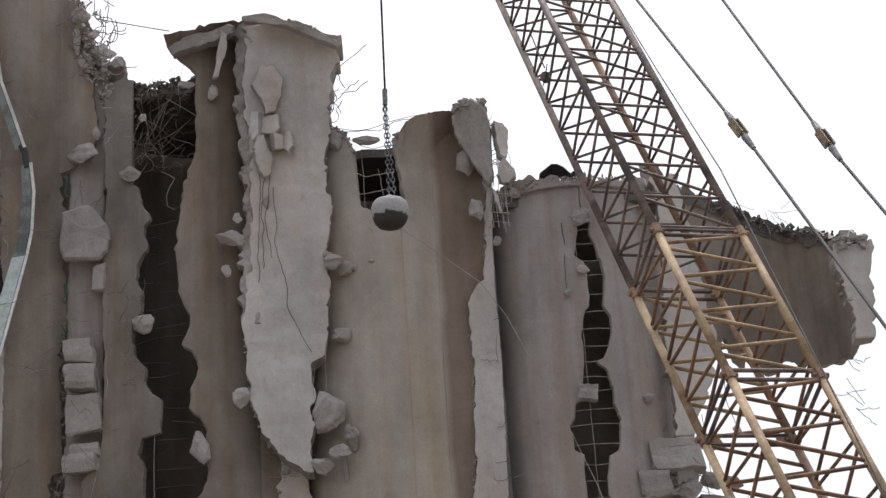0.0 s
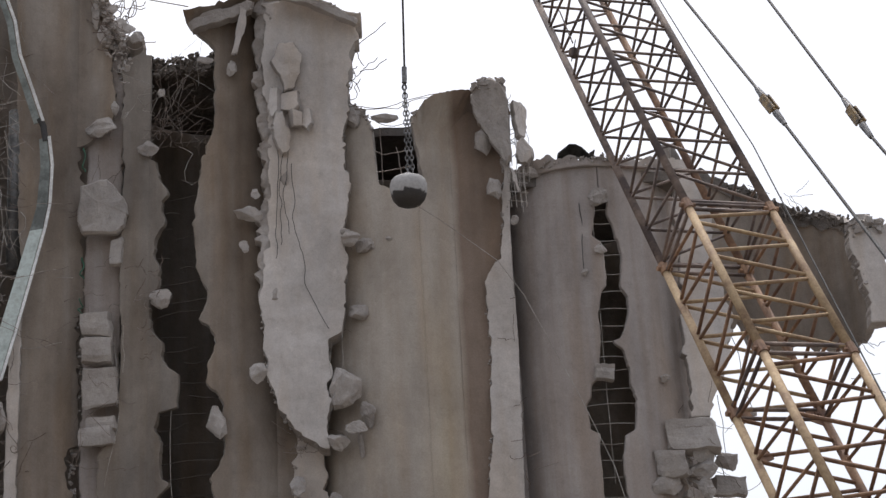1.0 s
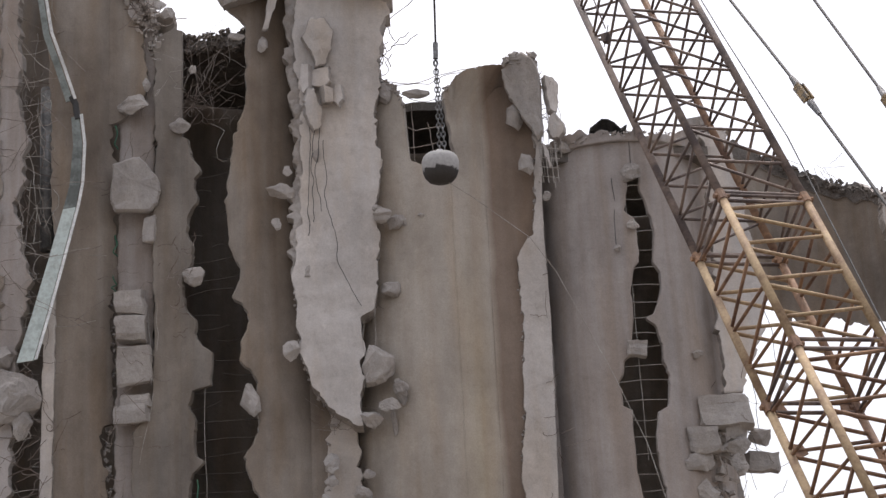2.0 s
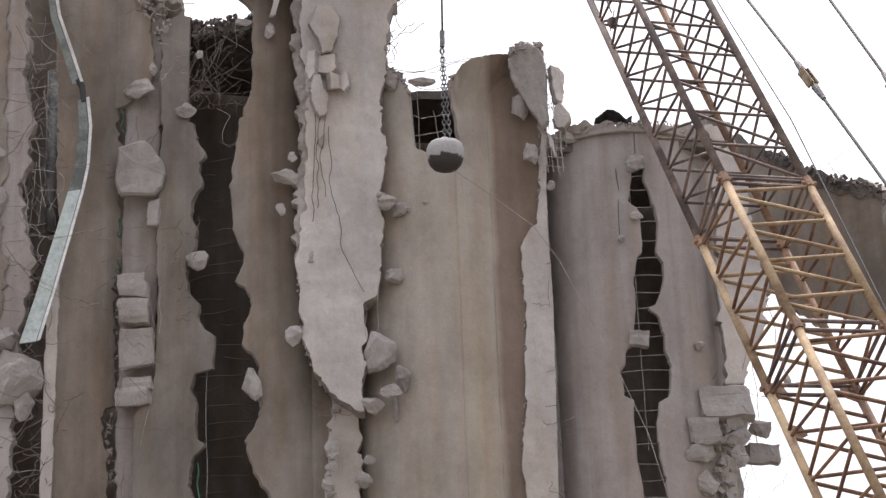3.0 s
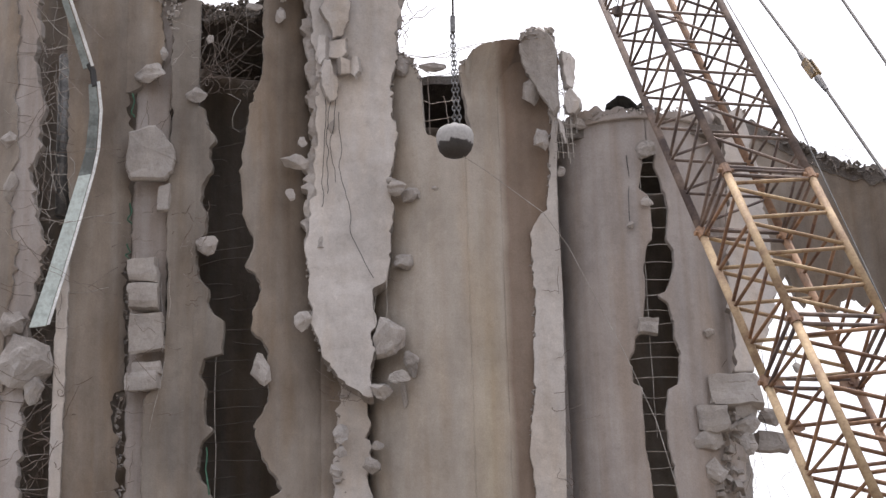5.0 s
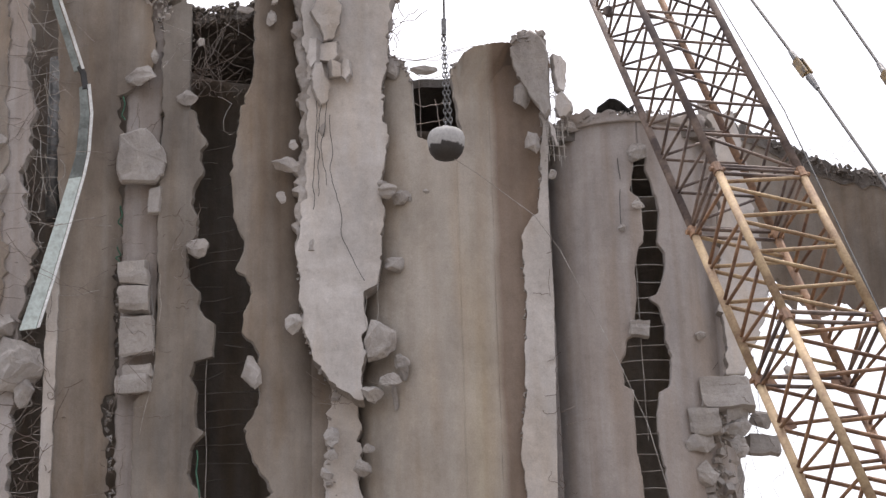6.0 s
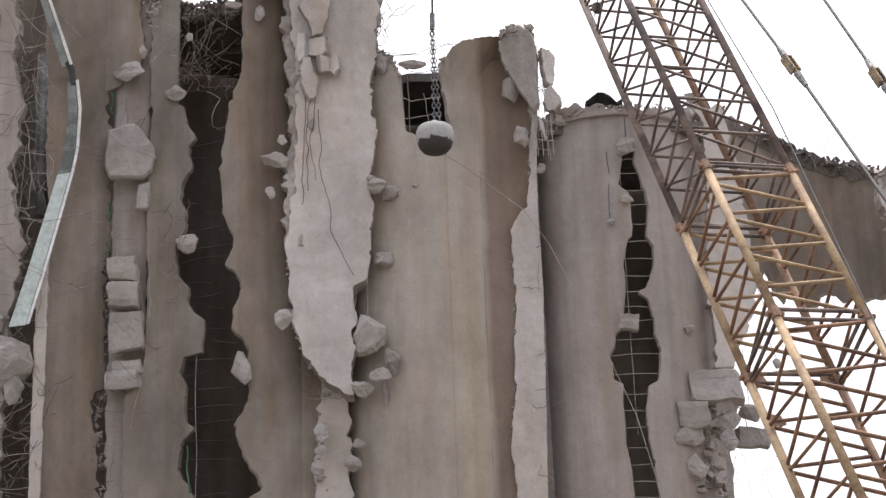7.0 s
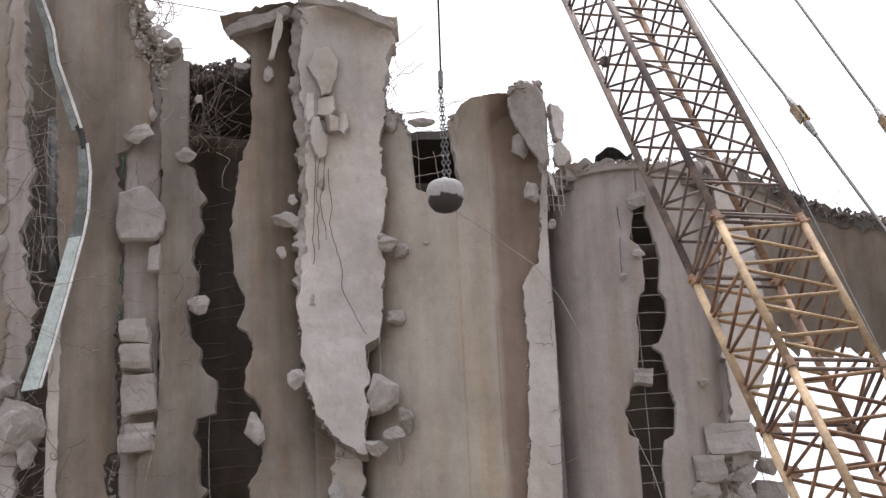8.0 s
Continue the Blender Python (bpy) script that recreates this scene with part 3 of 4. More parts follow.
strip_cd = infill("pale infill wall torn to a ragged strip", cd_l, cd_r, ragged(lambda x: 22.0, 35.0, 0.1), 0.0, FACE - 0.05, 0.35, 26, 36.0, [PALE, BROKEN, BROKEN], 0.032, amp_r=0.01)
infill("pale infill wall behind the crane boom", [(13.7, 7.17), (16.0, 7.2), (18.6, 7.32), (20.5, 7.32)], [(13.7, 7.6), (15.0, 8.26), (16.2, 8.43), (18.5, 8.19), (20.5, 7.99)],
       ragged(lambda x: 20.6, 38.0, 0.1), 13.6, FACE + 0.15, 0.4, 24, 39.0, [PALE, BROKEN, BROKEN])
infill("narrow pale infill wall recessed behind hanging blocks", [(0, -8.05), (26, -8.05)], [(0, -7.1), (26, -7.1)], ragged(along([(-8.05, 27.2), (-7.6, 26.0), (-7.3, 25.3), (-7.1, 24.6)]), 41.0, 0.15), 0.0, FACE + 0.45, 0.3, 12, 42.0, [WALL_D, BROKEN, DARK], 0.04)

# ---- crumbling broken edges ----


def crumbs(parent, spot, count, size, seed, name="broken_edge", mat=None):
    """Many small angular bits of concrete set into a broken edge; spot(u, rng) gives their places."""
    rng = random.Random(seed)
    s = Soup()
    for i in range(count):
        c = Vector(spot(rng.random(), rng))
        k = size * rng.uniform(0.35, 1.0)
        m = Matrix.Translation(c) @ pose(0, 0, 0, rng.uniform(0, 360), rng.uniform(0, 360), rng.uniform(0, 360))
        q = [k * rng.uniform(0.16, 0.5), k * rng.uniform(0.16, 0.5), k * rng.uniform(0.4, 0.85)]
        vs = [m @ Vector((a * q[0] * rng.uniform(0.6, 1.05), b * q[1] * rng.uniform(0.6, 1.05), d * q[2] * rng.uniform(0.6, 1.05))) for a in (-1, 1) for b in (-1, 1) for d in (-1, 1)]
        s.add(vs, [(0, 1, 3, 2), (4, 6, 7, 5), (0, 4, 5, 1), (2, 3, 7, 6), (0, 2, 6, 4), (1, 5, 7, 3)])
    ob = part(name, s, mat or CHUNK, parent, "crumbling edge of broken concrete")
    ob["kind"] = "stuff"
    return ob


def on_edge(fn, y, z0, z1, width, depth):
    return lambda u, rng: (fn(z0 + (z1 - z0) * u) + rng.uniform(-0.03, width), y + rng.uniform(0, depth), z0 + (z1 - z0) * u)


crumbs(slab, on_edge(lambda z: along(slab_l)(z) + 0.12, SLAB + 0.12, 18.3, 25.3, 0.16, 0.16), 260, 0.12, 1)
crumbs(slab, on_edge(along(slab_l), SLAB + 0.1, 13.2, 16.9, 0.08, 0.4), 130, 0.1, 2)
crumbs(slab, on_edge(along(slab_r), SLAB + 0.12, 13.2, 25.0, -0.08, 0.35), 300, 0.1, 3)
crumbs(strip_cd, on_edge(along(cd_l), FACE + 0.06, 10.0, 21.0, 0.04, 0.25), 240, 0.1, 4)
crumbs(strip_cd, on_edge(along(cd_r), FACE - 0.02, 18.8, 21.2, -0.2, 0.3), 60, 0.14, 5)
crumbs(stump, on_edge(along([(10, -2.86), (13.5, -2.7)]), FACE + 0.25, 10.0, 13.6, 0.3, 0.3), 80, 0.13, 6)
crumbs(sa, on_edge(along(a_edge), 43.8, 10.0, 18.0, 0.1, 0.2), 60, 0.14, 7)
crumbs(sa, lambda u, rng: (-7.95 + 1.0 * u + rng.uniform(-0.1, 0.1), rng.uniform(43.2, 44.2), along(a_top)(-7.95 + 0.75 * u) - rng.random() ** 2 * 1.2 - 0.25), 260, 0.17, 8, mat=BROKEN)
crumbs(sa, on_edge(along(a_gap), 43.05, 10.0, 16.8, -0.1, 0.2), 70, 0.2, 20)
crumbs(sb, lambda u, rng: (-6.75 + 2.3 * u, rng.uniform(43.55, 43.95), 24.1 + 0.2 * fbm(u * 7, 3.1, 0.2) + rng.uniform(-0.28, 0.2)), 420, 0.16, 9, mat=DIRTY)
crumbs(sd, lambda u, rng: (XD + 2.5 * math.sin(-1.5 + 3.0 * u), YC - (2.5 + rng.uniform(-0.1, 0.15)) * math.cos(-1.5 + 3.0 * u), along(ring)(XD + 2.5 * math.sin(-1.5 + 3.0 * u)) + rng.uniform(-0.2, 0.02)), 420, 0.09, 10, mat=BROKEN)
crumbs(sd, lambda u, rng: (6.5 + 0.75 * u, front_y(6.5 + 0.75 * u) - rng.uniform(-0.15, 0.12), rng.uniform(10.0, 13.2)), 60, 0.3, 21, mat=BROKEN)
crumbs(sc, lambda u, rng: (-1.25 + 0.75 * u, front_y(-1.25 + 0.75 * u) + rng.uniform(-0.05, 0.12), along(c_top)(-1.25 + 0.75 * u) + rng.uniform(-0.1, 0.05)), 60, 0.14, 23)
crumbs(sc, lambda u, rng: (0.6 + 2.1 * u, front_y(0.6 + 2.1 * u) + rng.uniform(-0.1, 0.15), along(c_brow)(0.6 + 2.1 * u) + rng.uniform(-0.08, 0.06)), 70, 0.18, 11)
crumbs(strip_cd, lambda u, rng: (2.2 + 0.8 * u, rng.uniform(42.75, 43.2), 22.72 + rng.uniform(-0.16, 0.14)), 130, 0.2, 12)
crumbs(se, lambda u, rng: (9.6 + 3.0 * u, YC + math.sqrt(max(0, 2.35 ** 2 - (9.6 + 3.0 * u - XE) ** 2)) + rng.uniform(-0.15, 0.1), along(e_top)(9.6 + 3.0 * u) + 0.06 + rng.uniform(-0.3, 0.03)), 90, 0.16, 13, mat=DIRTY)
crumbs(se, lambda u, rng: (12.3 + 0.9 * u, 45.2 + rng.uniform(-0.1, 0.4), 19.25 + rng.uniform(-0.2, 0.15)), 40, 0.3, 14)
crumbs(se, on_edge(along(e_l), 45.2, 16.5, 19.2, 0.12, 0.4), 30, 0.12, 15)

# ---- hanging concrete chunks ----
CHUNKS = [0]


def chunk(x, z, w, h, out=0.1, label="broken concrete chunk hanging on rebar", boxy=False, ahead=0.0):
    CHUNKS[0] += 1
    k = CHUNKS[0]
    rng = random.Random(k * 7)
    d = max(0.12, min(w, h) * rng.uniform(0.4, 0.75))
    bm = rock_mesh(k, w, d, h, boxy)
    me = bpy.data.meshes.new("concrete_chunk")
    bm.to_mesh(me)
    bm.free()
    me.materials.append(CHUNK)
    ob = new("concrete_chunk", me)
    y = front_y(x) - out
    k = (y - ahead) / y            # nearer along the line of sight
    ob.matrix_world = pose(x * k, y - ahead, EYE[2] + (z - EYE[2]) * k, *((rng.uniform(-6, 6), rng.uniform(-3, 3), rng.uniform(-8, 8)) if boxy else (rng.uniform(-14, 14), rng.uniform(-14, 14), rng.uniform(-28, 28))))
    return tagged(ob, label, "concrete chunk", "hanging concrete chunks")


chunk(-7.64, 22.21, 0.98, 0.64)
chunk(-7.29, 22.78, 0.23, 0.40)
chunk(-6.37, 21.51, 0.58, 0.46)
chunk(-6.05, 17.22, 0.69, 0.57)
chunk(-3.79, 19.46, 0.78, 0.40, ahead=0.4)
chunk(-3.61, 20.03, 0.26, 0.35, ahead=0.4)
chunk(-3.90, 18.52, 0.26, 0.37, ahead=0.4)
chunk(-1.18, 18.67, 0.46, 0.46, ahead=0.4)
chunk(-0.86, 18.44, 0.46, 0.49)
chunk(-1.33, 18.91, 0.29, 0.23, ahead=0.4)
chunk(-0.99, 16.63, 0.57, 0.43)
chunk(-0.85, 13.94, 0.40, 0.72)
chunk(-1.18, 13.66, 0.58, 0.40, ahead=0.4)
chunk(-1.09, 13.21, 0.14, 0.75)
chunk(-1.68, 13.36, 0.58, 0.46, ahead=0.4)
chunk(-3.60, 15.17, 0.46, 0.52, ahead=0.4)
chunk(-1.91, 11.48, 0.43, 0.40, ahead=0.15)
chunk(-1.77, 11.97, 0.35, 0.23, ahead=0.15)
chunk(-2.81, 11.37, 0.29, 0.35, ahead=0.15)
chunk(-2.67, 12.28, 0.40, 0.58, ahead=0.15)
chunk(-2.67, 11.86, 0.35, 0.35, ahead=0.15)
chunk(2.42, 21.33, 0.49, 0.72, ahead=0.35)
chunk(2.61, 19.99, 0.40, 0.58, ahead=0.35)
chunk(3.09, 19.10, 0.23, 0.29, ahead=0.35)
chunk(3.67, 20.37, 0.37, 0.37)
chunk(3.35, 22.32, 0.35, 0.35, ahead=0.35)
chunk(3.41, 20.93, 0.40, 0.52, ahead=0.35)
chunk(5.0, 14.66, 0.5, 0.42, boxy=True)
chunk(5.23, 19.40, 0.57, 0.51)
chunk(5.19, 17.98, 0.34, 0.26)
chunk(4.74, 17.36, 0.20, 0.20)
chunk(-4.61, 13.84, 0.51, 0.91)
chunk(6.57, 14.59, 0.32, 0.23)
chunk(-6.02, 23.01, 0.23, 0.29)
chunk(-4.15, 23.64, 0.29, 0.40)
chunk(7.06, 13.06, 1.4, 0.82, boxy=True)
chunk(7.39, 12.75, 0.73, 0.7)
chunk(6.5, 12.35, 0.77, 0.68, boxy=True)
chunk(6.33, 11.82, 0.77, 0.49)
chunk(6.47, 11.07, 0.58, 0.65)
chunk(7.35, 12.24, 0.64, 0.58)
chunk(7.34, 11.78, 0.43, 0.61)
chunk(-11.23, 20.35, 0.52, 0.46)
chunk(-11.09, 18.97, 0.40, 0.86)
chunk(-10.5, 14.2, 1.45, 1.5)
chunk(-10.85, 15.25, 0.80, 0.63)
chunk(-10.16, 13.47, 0.51, 0.74)
chunk(-0.63, 18.40, 0.17, 0.23, out=0.0)
chunk(-0.19, 18.54, 0.17, 0.14, out=0.0)
chunk(-1.45, 14.73, 0.87, 1.10, out=0.15, ahead=0.4)
# hanging further right, free in the rebar
chunk(8.04, 12.59, 0.65, 0.53, out=-0.60)
chunk(8.02, 11.94, 0.9, 0.5, out=-0.60, boxy=True)
chunk(8.84, 13.85, 0.26, 0.29, out=-0.80)
chunk(-7.19, 18.66, 0.35, 0.78, out=0.12, boxy=True, label="squared concrete block hanging in the joint")
chunk(-7.65, 16.68, 0.78, 0.64, out=0.12, boxy=True, label="squared concrete block hanging in the joint")
chunk(-7.61, 15.97, 0.82, 0.73, out=0.12, boxy=True, label="squared concrete block hanging in the joint")
chunk(-7.54, 15.01, 0.9, 1.06, out=0.12, boxy=True, label="squared concrete block hanging in the joint")
chunk(-7.5, 14.1, 0.8, 0.36, out=0.12, boxy=True, label="squared concrete block hanging in the joint")
chunk(-7.58, 13.77, 0.88, 0.51, out=0.12, boxy=True, label="squared concrete block hanging in the joint")
chunk(-4.17, 23.52, 0.29, 0.40, out=0.20)
chunk(-1.59, 25.48, 0.58, 0.26, out=0.20, ahead=0.4)
chunk(-4.83, 23.75, 0.46, 0.23, out=0.20)

# flat plates that have peeled off the slab's face


def plate(x, z, outline, thick=0.12, tilt=0.0, swing=0.0, y=None, label="flat angular plate of pale concrete peeling off the wall", face=None):
    """A flat, sharp-edged plate of plaster with an angular outline."""
    rng = random.Random(int(abs(x * 100) + abs(z * 10)))
    for _ in range(2):          # chip the straight sides
        size = max(abs(a) + abs(c) for a, c in outline)
        fine = []
        for (a, c), (a1, c1) in zip(outline, list(outline[1:]) + [outline[0]]):
            u, j = rng.uniform(0.25, 0.75), min(0.04 * size, 0.03)
            fine += [(a, c), (a + (a1 - a) * u + rng.uniform(-j, j), c + (c1 - c) * u + rng.uniform(-j, j))]
        outline = fine
    n = len(outline)
    s = Soup()
    rings = ((-0.5, 0.3), (-0.5, 0.62), (-0.5, 0.93), (-0.3, 1.0), (0.5, 0.97))
    for d, k in rings:
        rough = 0.035 if k < 1 and d < 0 else 0.02
        s.v += [(a * k, thick * d + rough * fbm(a * k * 3.5 + x, z, c * k * 3.5, 4), c * k) for a, c in outline]
    for r in range(len(rings) - 1):
        for i in range(n):
            s.f.append((r * n + i, r * n + (i + 1) % n, (r + 1) * n + (i + 1) % n, (r + 1) * n + i))
            s.m.append(0 if r < 2 else 1)
    s.f += [tuple(reversed(range(n))), tuple(range(4 * n, 5 * n))]
    s.m += [0, 1]
    ob = part("concrete_chunk", s, [face or PALE, CHUNK])
    ob.matrix_world = pose(x, (SLAB if y is None else y) - 0.1 - thick / 2, z, tilt, 0, swing)
    return tagged(ob, label, "concrete chunk", "hanging concrete chunks")


plate(-2.72, 23.35, ((-0.2, 0.75), (0.2, 0.8), (0.45, 0.45), (0.4, -0.1), (0.2, -0.55), (-0.05, -0.62), (-0.15, -0.2), (-0.42, 0.2)), 0.2, 8, 14)
plate(-2.6, 22.35, ((-0.3, 0.35), (0.22, 0.38), (0.26, -0.1), (0.1, -0.28), (-0.3, -0.15)), 0.16, -10, -18)
plate(-2.87, 21.5, ((-0.18, 0.55), (0.0, 0.6), (0.12, 0.2), (0.24, 0.0), (0.22, -0.45), (0.05, -0.58), (-0.16, -0.25), (-0.26, 0.1)), 0.2, 12, 20)
plate(-2.2, 21.9, ((-0.05, 0.4), (0.1, 0.3), (0.2, -0.2), (0.1, -0.42), (-0.1, -0.2), (-0.22, 0.0)), 0.14, -14, -25)
plate(-2.52, 21.9, ((-0.12, 0.24), (0.16, 0.2), (0.2, -0.18), (-0.06, -0.24)), 0.26, 6, 30)
plate(-3.02, 22.4, ((-0.1, 0.5), (0.14, 0.4), (0.16, -0.3), (0.0, -0.5), (-0.16, -0.1)), 0.18, -6, -30)
plate(-3.9, 24.5, ((-0.02, 0.75), (0.16, 0.65), (0.12, 0.1), (-0.08, -0.6), (-0.24, -0.62), (-0.12, 0.1)), 0.16, 10, 12)

plate(2.68, 21.8, ((-0.55, 0.70), (-0.30, 1.08), (0.00, 1.14), (0.29, 0.90), (0.44, 0.46), (0.41, -0.43), (0.42, -1.17), (0.27, -1.34), (0.13, -1.04), (-0.21, -0.45), (-0.42, -0.12), (-0.52, 0.32)), 0.34, 6, -8, 43.27, "pale torn concrete corner slab leaning over the joint", CHUNK)
plate(3.36, 21.73, ((-0.15, 0.57), (0.11, 0.50), (0.22, 0.30), (0.14, -0.21), (0.03, -0.61), (-0.14, -0.53), (-0.18, -0.04)), 0.22, -8, 22, 43.2, "torn piece of pale concrete hung in the rebar")
plate(3.44, 20.78, ((-0.17, 0.29), (0.01, 0.41), (0.20, 0.12), (0.22, -0.15), (0.06, -0.32), (-0.11, -0.29), (-0.22, -0.03)), 0.26, 10, -20, 43.2, "torn piece of pale concrete hung in the rebar")
plate(3.13, 19.97, ((-0.13, 0.36), (-0.04, 0.31), (0.06, -0.01), (0.12, -0.30), (0.06, -0.33), (-0.05, -0.04)), 0.1, 4, 10, 43.05, "thin splinter of pale concrete hung in the rebar")
plate(-7.46, 19.85, ((-0.65, 0.56), (-0.26, 0.71), (0.04, 0.76), (0.29, 0.47), (0.51, 0.15), (0.59, -0.22), (0.51, -0.53), (0.30, -0.75), (-0.58, -0.75), (-0.71, -0.42)), 0.3, 3, 4, 43.55, "large cracked concrete plate lodged in the joint", CHUNK)


plate(-4.37, 25.03, ((-0.90, -0.23), (-0.56, 0.01), (0.02, 0.16), (0.70, 0.42), (0.86, 0.36), (0.80, 0.15), (0.24, -0.12), (-0.37, -0.29), (-0.80, -0.47)), 0.36, 4, 4, 43.05, "crumbling strip of roof slab on the silo's broken crown", BROKEN)
plate(-2.02, 25.1, ((-1.26, 0.39), (-0.65, 0.43), (-0.06, 0.17), (0.69, -0.13), (1.23, -0.43), (1.21, -0.60), (0.68, -0.33), (0.01, 0.00), (-0.66, 0.24), (-1.23, 0.22)), 0.3, 4, 2, 42.75, "crumbling strip of roof slab along the torn wall top", BROKEN)

# rubble caught on the broken crown
for x, z, w, h in ((-7.75, 26.4, 0.5, 0.6), (-7.5, 25.7, 0.55, 0.45), (-7.25, 25.2, 0.5, 0.55), (-7.0, 25.15, 0.45, 0.35), (-7.6, 25.0, 0.4, 0.7), (-6.75, 24.9, 0.4, 0.35), (-7.85, 25.6, 0.3, 0.8)):
    chunk(x, z, w, h, out=0.05, label="broken concrete chunk caught on the crown")

# ---- wrecking ball on its rope ----
bx, by, bz = 0.36, 41.8, 19.3
wb = empty("wrecking_ball", "dusty steel wrecking ball hanging from a chain and rope", "wrecking ball")
wb.location = (bx, by, bz)
s = Soup()
N = 28
prof_ball = [(0.0, -0.4), (0.18, -0.385), (0.31, -0.33), (0.4, -0.22), (0.45, -0.08), (0.47, 0.08), (0.465, 0.2), (0.43, 0.3), (0.4, 0.335), (0.24, 0.37), (0.11, 0.4), (0.09, 0.5), (0.0, 0.52)]
for r, z in prof_ball:
    for i in range(N):
        a = 2 * math.pi * i / N
        k = 1 + 0.03 * fbm(math.cos(a) * 2, math.sin(a) * 2, z * 2, 3)
        s.v.append((max(r, 0.001) * math.cos(a) * k, max(r, 0.001) * math.sin(a) * k, z))
for j in range(len(prof_ball) - 1):
    for i in range(N):
        s.f.append((j * N + i, j * N + (i + 1) % N, (j + 1) * N + (i + 1) % N, (j + 1) * N + i))
        s.m.append(0)
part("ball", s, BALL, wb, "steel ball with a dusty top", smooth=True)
s = Soup()
for i in range(20):                      # chain links, turned by quarters
    z = 0.55 + i * 0.125
    ring_pts = []
    for j in range(13):
        a = 2 * math.pi * j / 12
        u, v = 0.045 * math.cos(a), 0.085 * math.sin(a)
        ring_pts.append((u, 0, z + v) if i % 2 else (0, u, z + v))
    s.tube(ring_pts, 0.016, 5)
    ring_pts = [(p[0] + 0.13 - 0.1 * i / 19, p[1], p[2]) for p in ring_pts]
    s.tube(ring_pts, 0.016, 5)
part("chain", s, STEEL, wb, "two short lengths of steel chain")
s = Soup()
s.tube([(0.02, 0, 3.05), (0.03, 0, 3.15), (0.03, 0, 3.4), (0.04, 0, 3.5)], 0.07, 8)
part("rope_socket", s, STEEL, wb)
s = Soup()
s.tube([(0.04, 0, 3.45), (0.52 - bx, 34.05 - by, 30.9 - bz)], 0.03, 6)
part("hoist_rope", s, ROPE, wb)

# ---- crane boom ----
O = Vector((5.0877, 24.9807, 9.3123))
AX = Vector((-0.1559, 0.4795, 0.8636)).normalized()
UU = Vector((0.963, 0.2684, 0.0248)).normalized()
VV = AX.cross(UU).normalized()
BW, BH = 1.472, 1.307
BAY = 0.91
boom = empty("crane_boom", "faded yellow and rusty steel lattice crane boom", "crane boom")


def node_at(k, st):
    return O + AX * st + (UU * BW if k in (3, 4) else Vector()) + (VV * BH if k in (1, 3) else Vector())


def bar(a, b, r, mat, name, parent=boom, sides=6, label=""):
    s = Soup()
    s.tube([a, b], r, sides)
    return part(name, s, mat, parent, label, smooth=True)


STATIONS = [-10.0, -3.7, 0.0, 3.46, 14.5, 24.2]
for k in (1, 2, 3, 4):
    for a, b in zip(STATIONS[:-1], STATIONS[1:]):
        m = RUSTY if k == 3 else (YELLOW if b < 4 else LACING)
        bar(node_at(k, a), node_at(k, b), 0.068, m, "chord", sides=8)
for st in STATIONS[1:5]:
    for k in (1, 2, 3, 4):
        s = Soup()
        s.tube([node_at(k, st) - AX * 0.11, node_at(k, st) + AX * 0.11], 0.085, 10)
        s.tube([node_at(k, st) - UU * 0.13, node_at(k, st) + UU * 0.13], 0.045, 8)
        part("pin_joint", s, RUSTY, boom, "rusty pinned section joint")
    for p, q in ((2, 4), (1, 3), (1, 2), (3, 4)):
        for d in (-0.1, 0.1):
            bar(node_at(p, st + d), node_at(q, st + d), 0.034, LACING, "end_frame_tube")


def lace(p, q, a, b, r, mat):
    """Upper lacing of a wide face: a straight tube and a diagonal that meet on chord q, bay by bay."""
    i = 0
    while a + (i + 1) * BAY < b + 0.01:
        s0, s1 = a + i * BAY, a + (i + 1) * BAY
        bar(node_at(p, s0), node_at(q, s0), r, mat, "cross_tube")
        bar(node_at(q, s0 + 0.07), node_at(p, s1 - 0.05), r, mat, "diagonal_tube")
        i += 1


def zigzag(p, q, a, b, bays, r, mat, lean=0.5):
    """Lacing that runs to and fro between two chords; lean: how far up its bay each tube meets chord q."""
    step = (b - a) / bays
    for i in range(bays):
        s0, s1 = a + i * step, a + (i + 1) * step
        mid = s0 + step * lean
        bar(node_at(p, s0 + 0.05), node_at(q, mid - 0.06), r, mat, "diagonal_tube")
        bar(node_at(q, mid + 0.06), node_at(p, s1 - 0.03), r, mat, "diagonal_tube")


lace(2, 4, 3.5, 24.0, 0.027, LACING)
lace(3, 1, 3.6, 24.0, 0.027, LACING)
for p, q in ((1, 2), (3, 4)):
    zigzag(p, q, 3.55, 24.0, 22, 0.027, LACING)
for a, b, n in ((0.0, 3.4, 4), (-3.62, -0.08, 4), (-9.9, -3.78, 7)):
    m = YELLOW if a == 0 else RUSTY
    zigzag(4, 2, a, b, n, 0.032, m, 0.62)
    zigzag(1, 3, a, b, n, 0.032, m, 0.38)
    for p, q in ((1, 2), (3, 4)):
        zigzag(p, q, a, b, n, 0.03, RUSTY)
# gusset plates where the lower sections meet
for k, st in ((1, -0.06), (1, -0.9), (3, -0.06)):
    s = Soup()
    c = node_at(k, st)
    vs = [c + AX * 0.17 - UU * 0.02, c - AX * 0.2 - UU * 0.02, c - AX * 0.05 + UU * (0.3 if k == 1 else -0.3), c + AX * 0.12 + UU * (0.26 if k == 1 else -0.26)]
    s.add([p - VV * 0.012 for p in vs] + [p + VV * 0.012 for p in vs], [(3, 2, 1, 0), (4, 5, 6, 7), (0, 1, 5, 4), (1, 2, 6, 5), (2, 3, 7, 6), (3, 0, 4, 7)])
    part("gusset_plate", s, RUSTY, boom, "rusty triangular gusset plate")

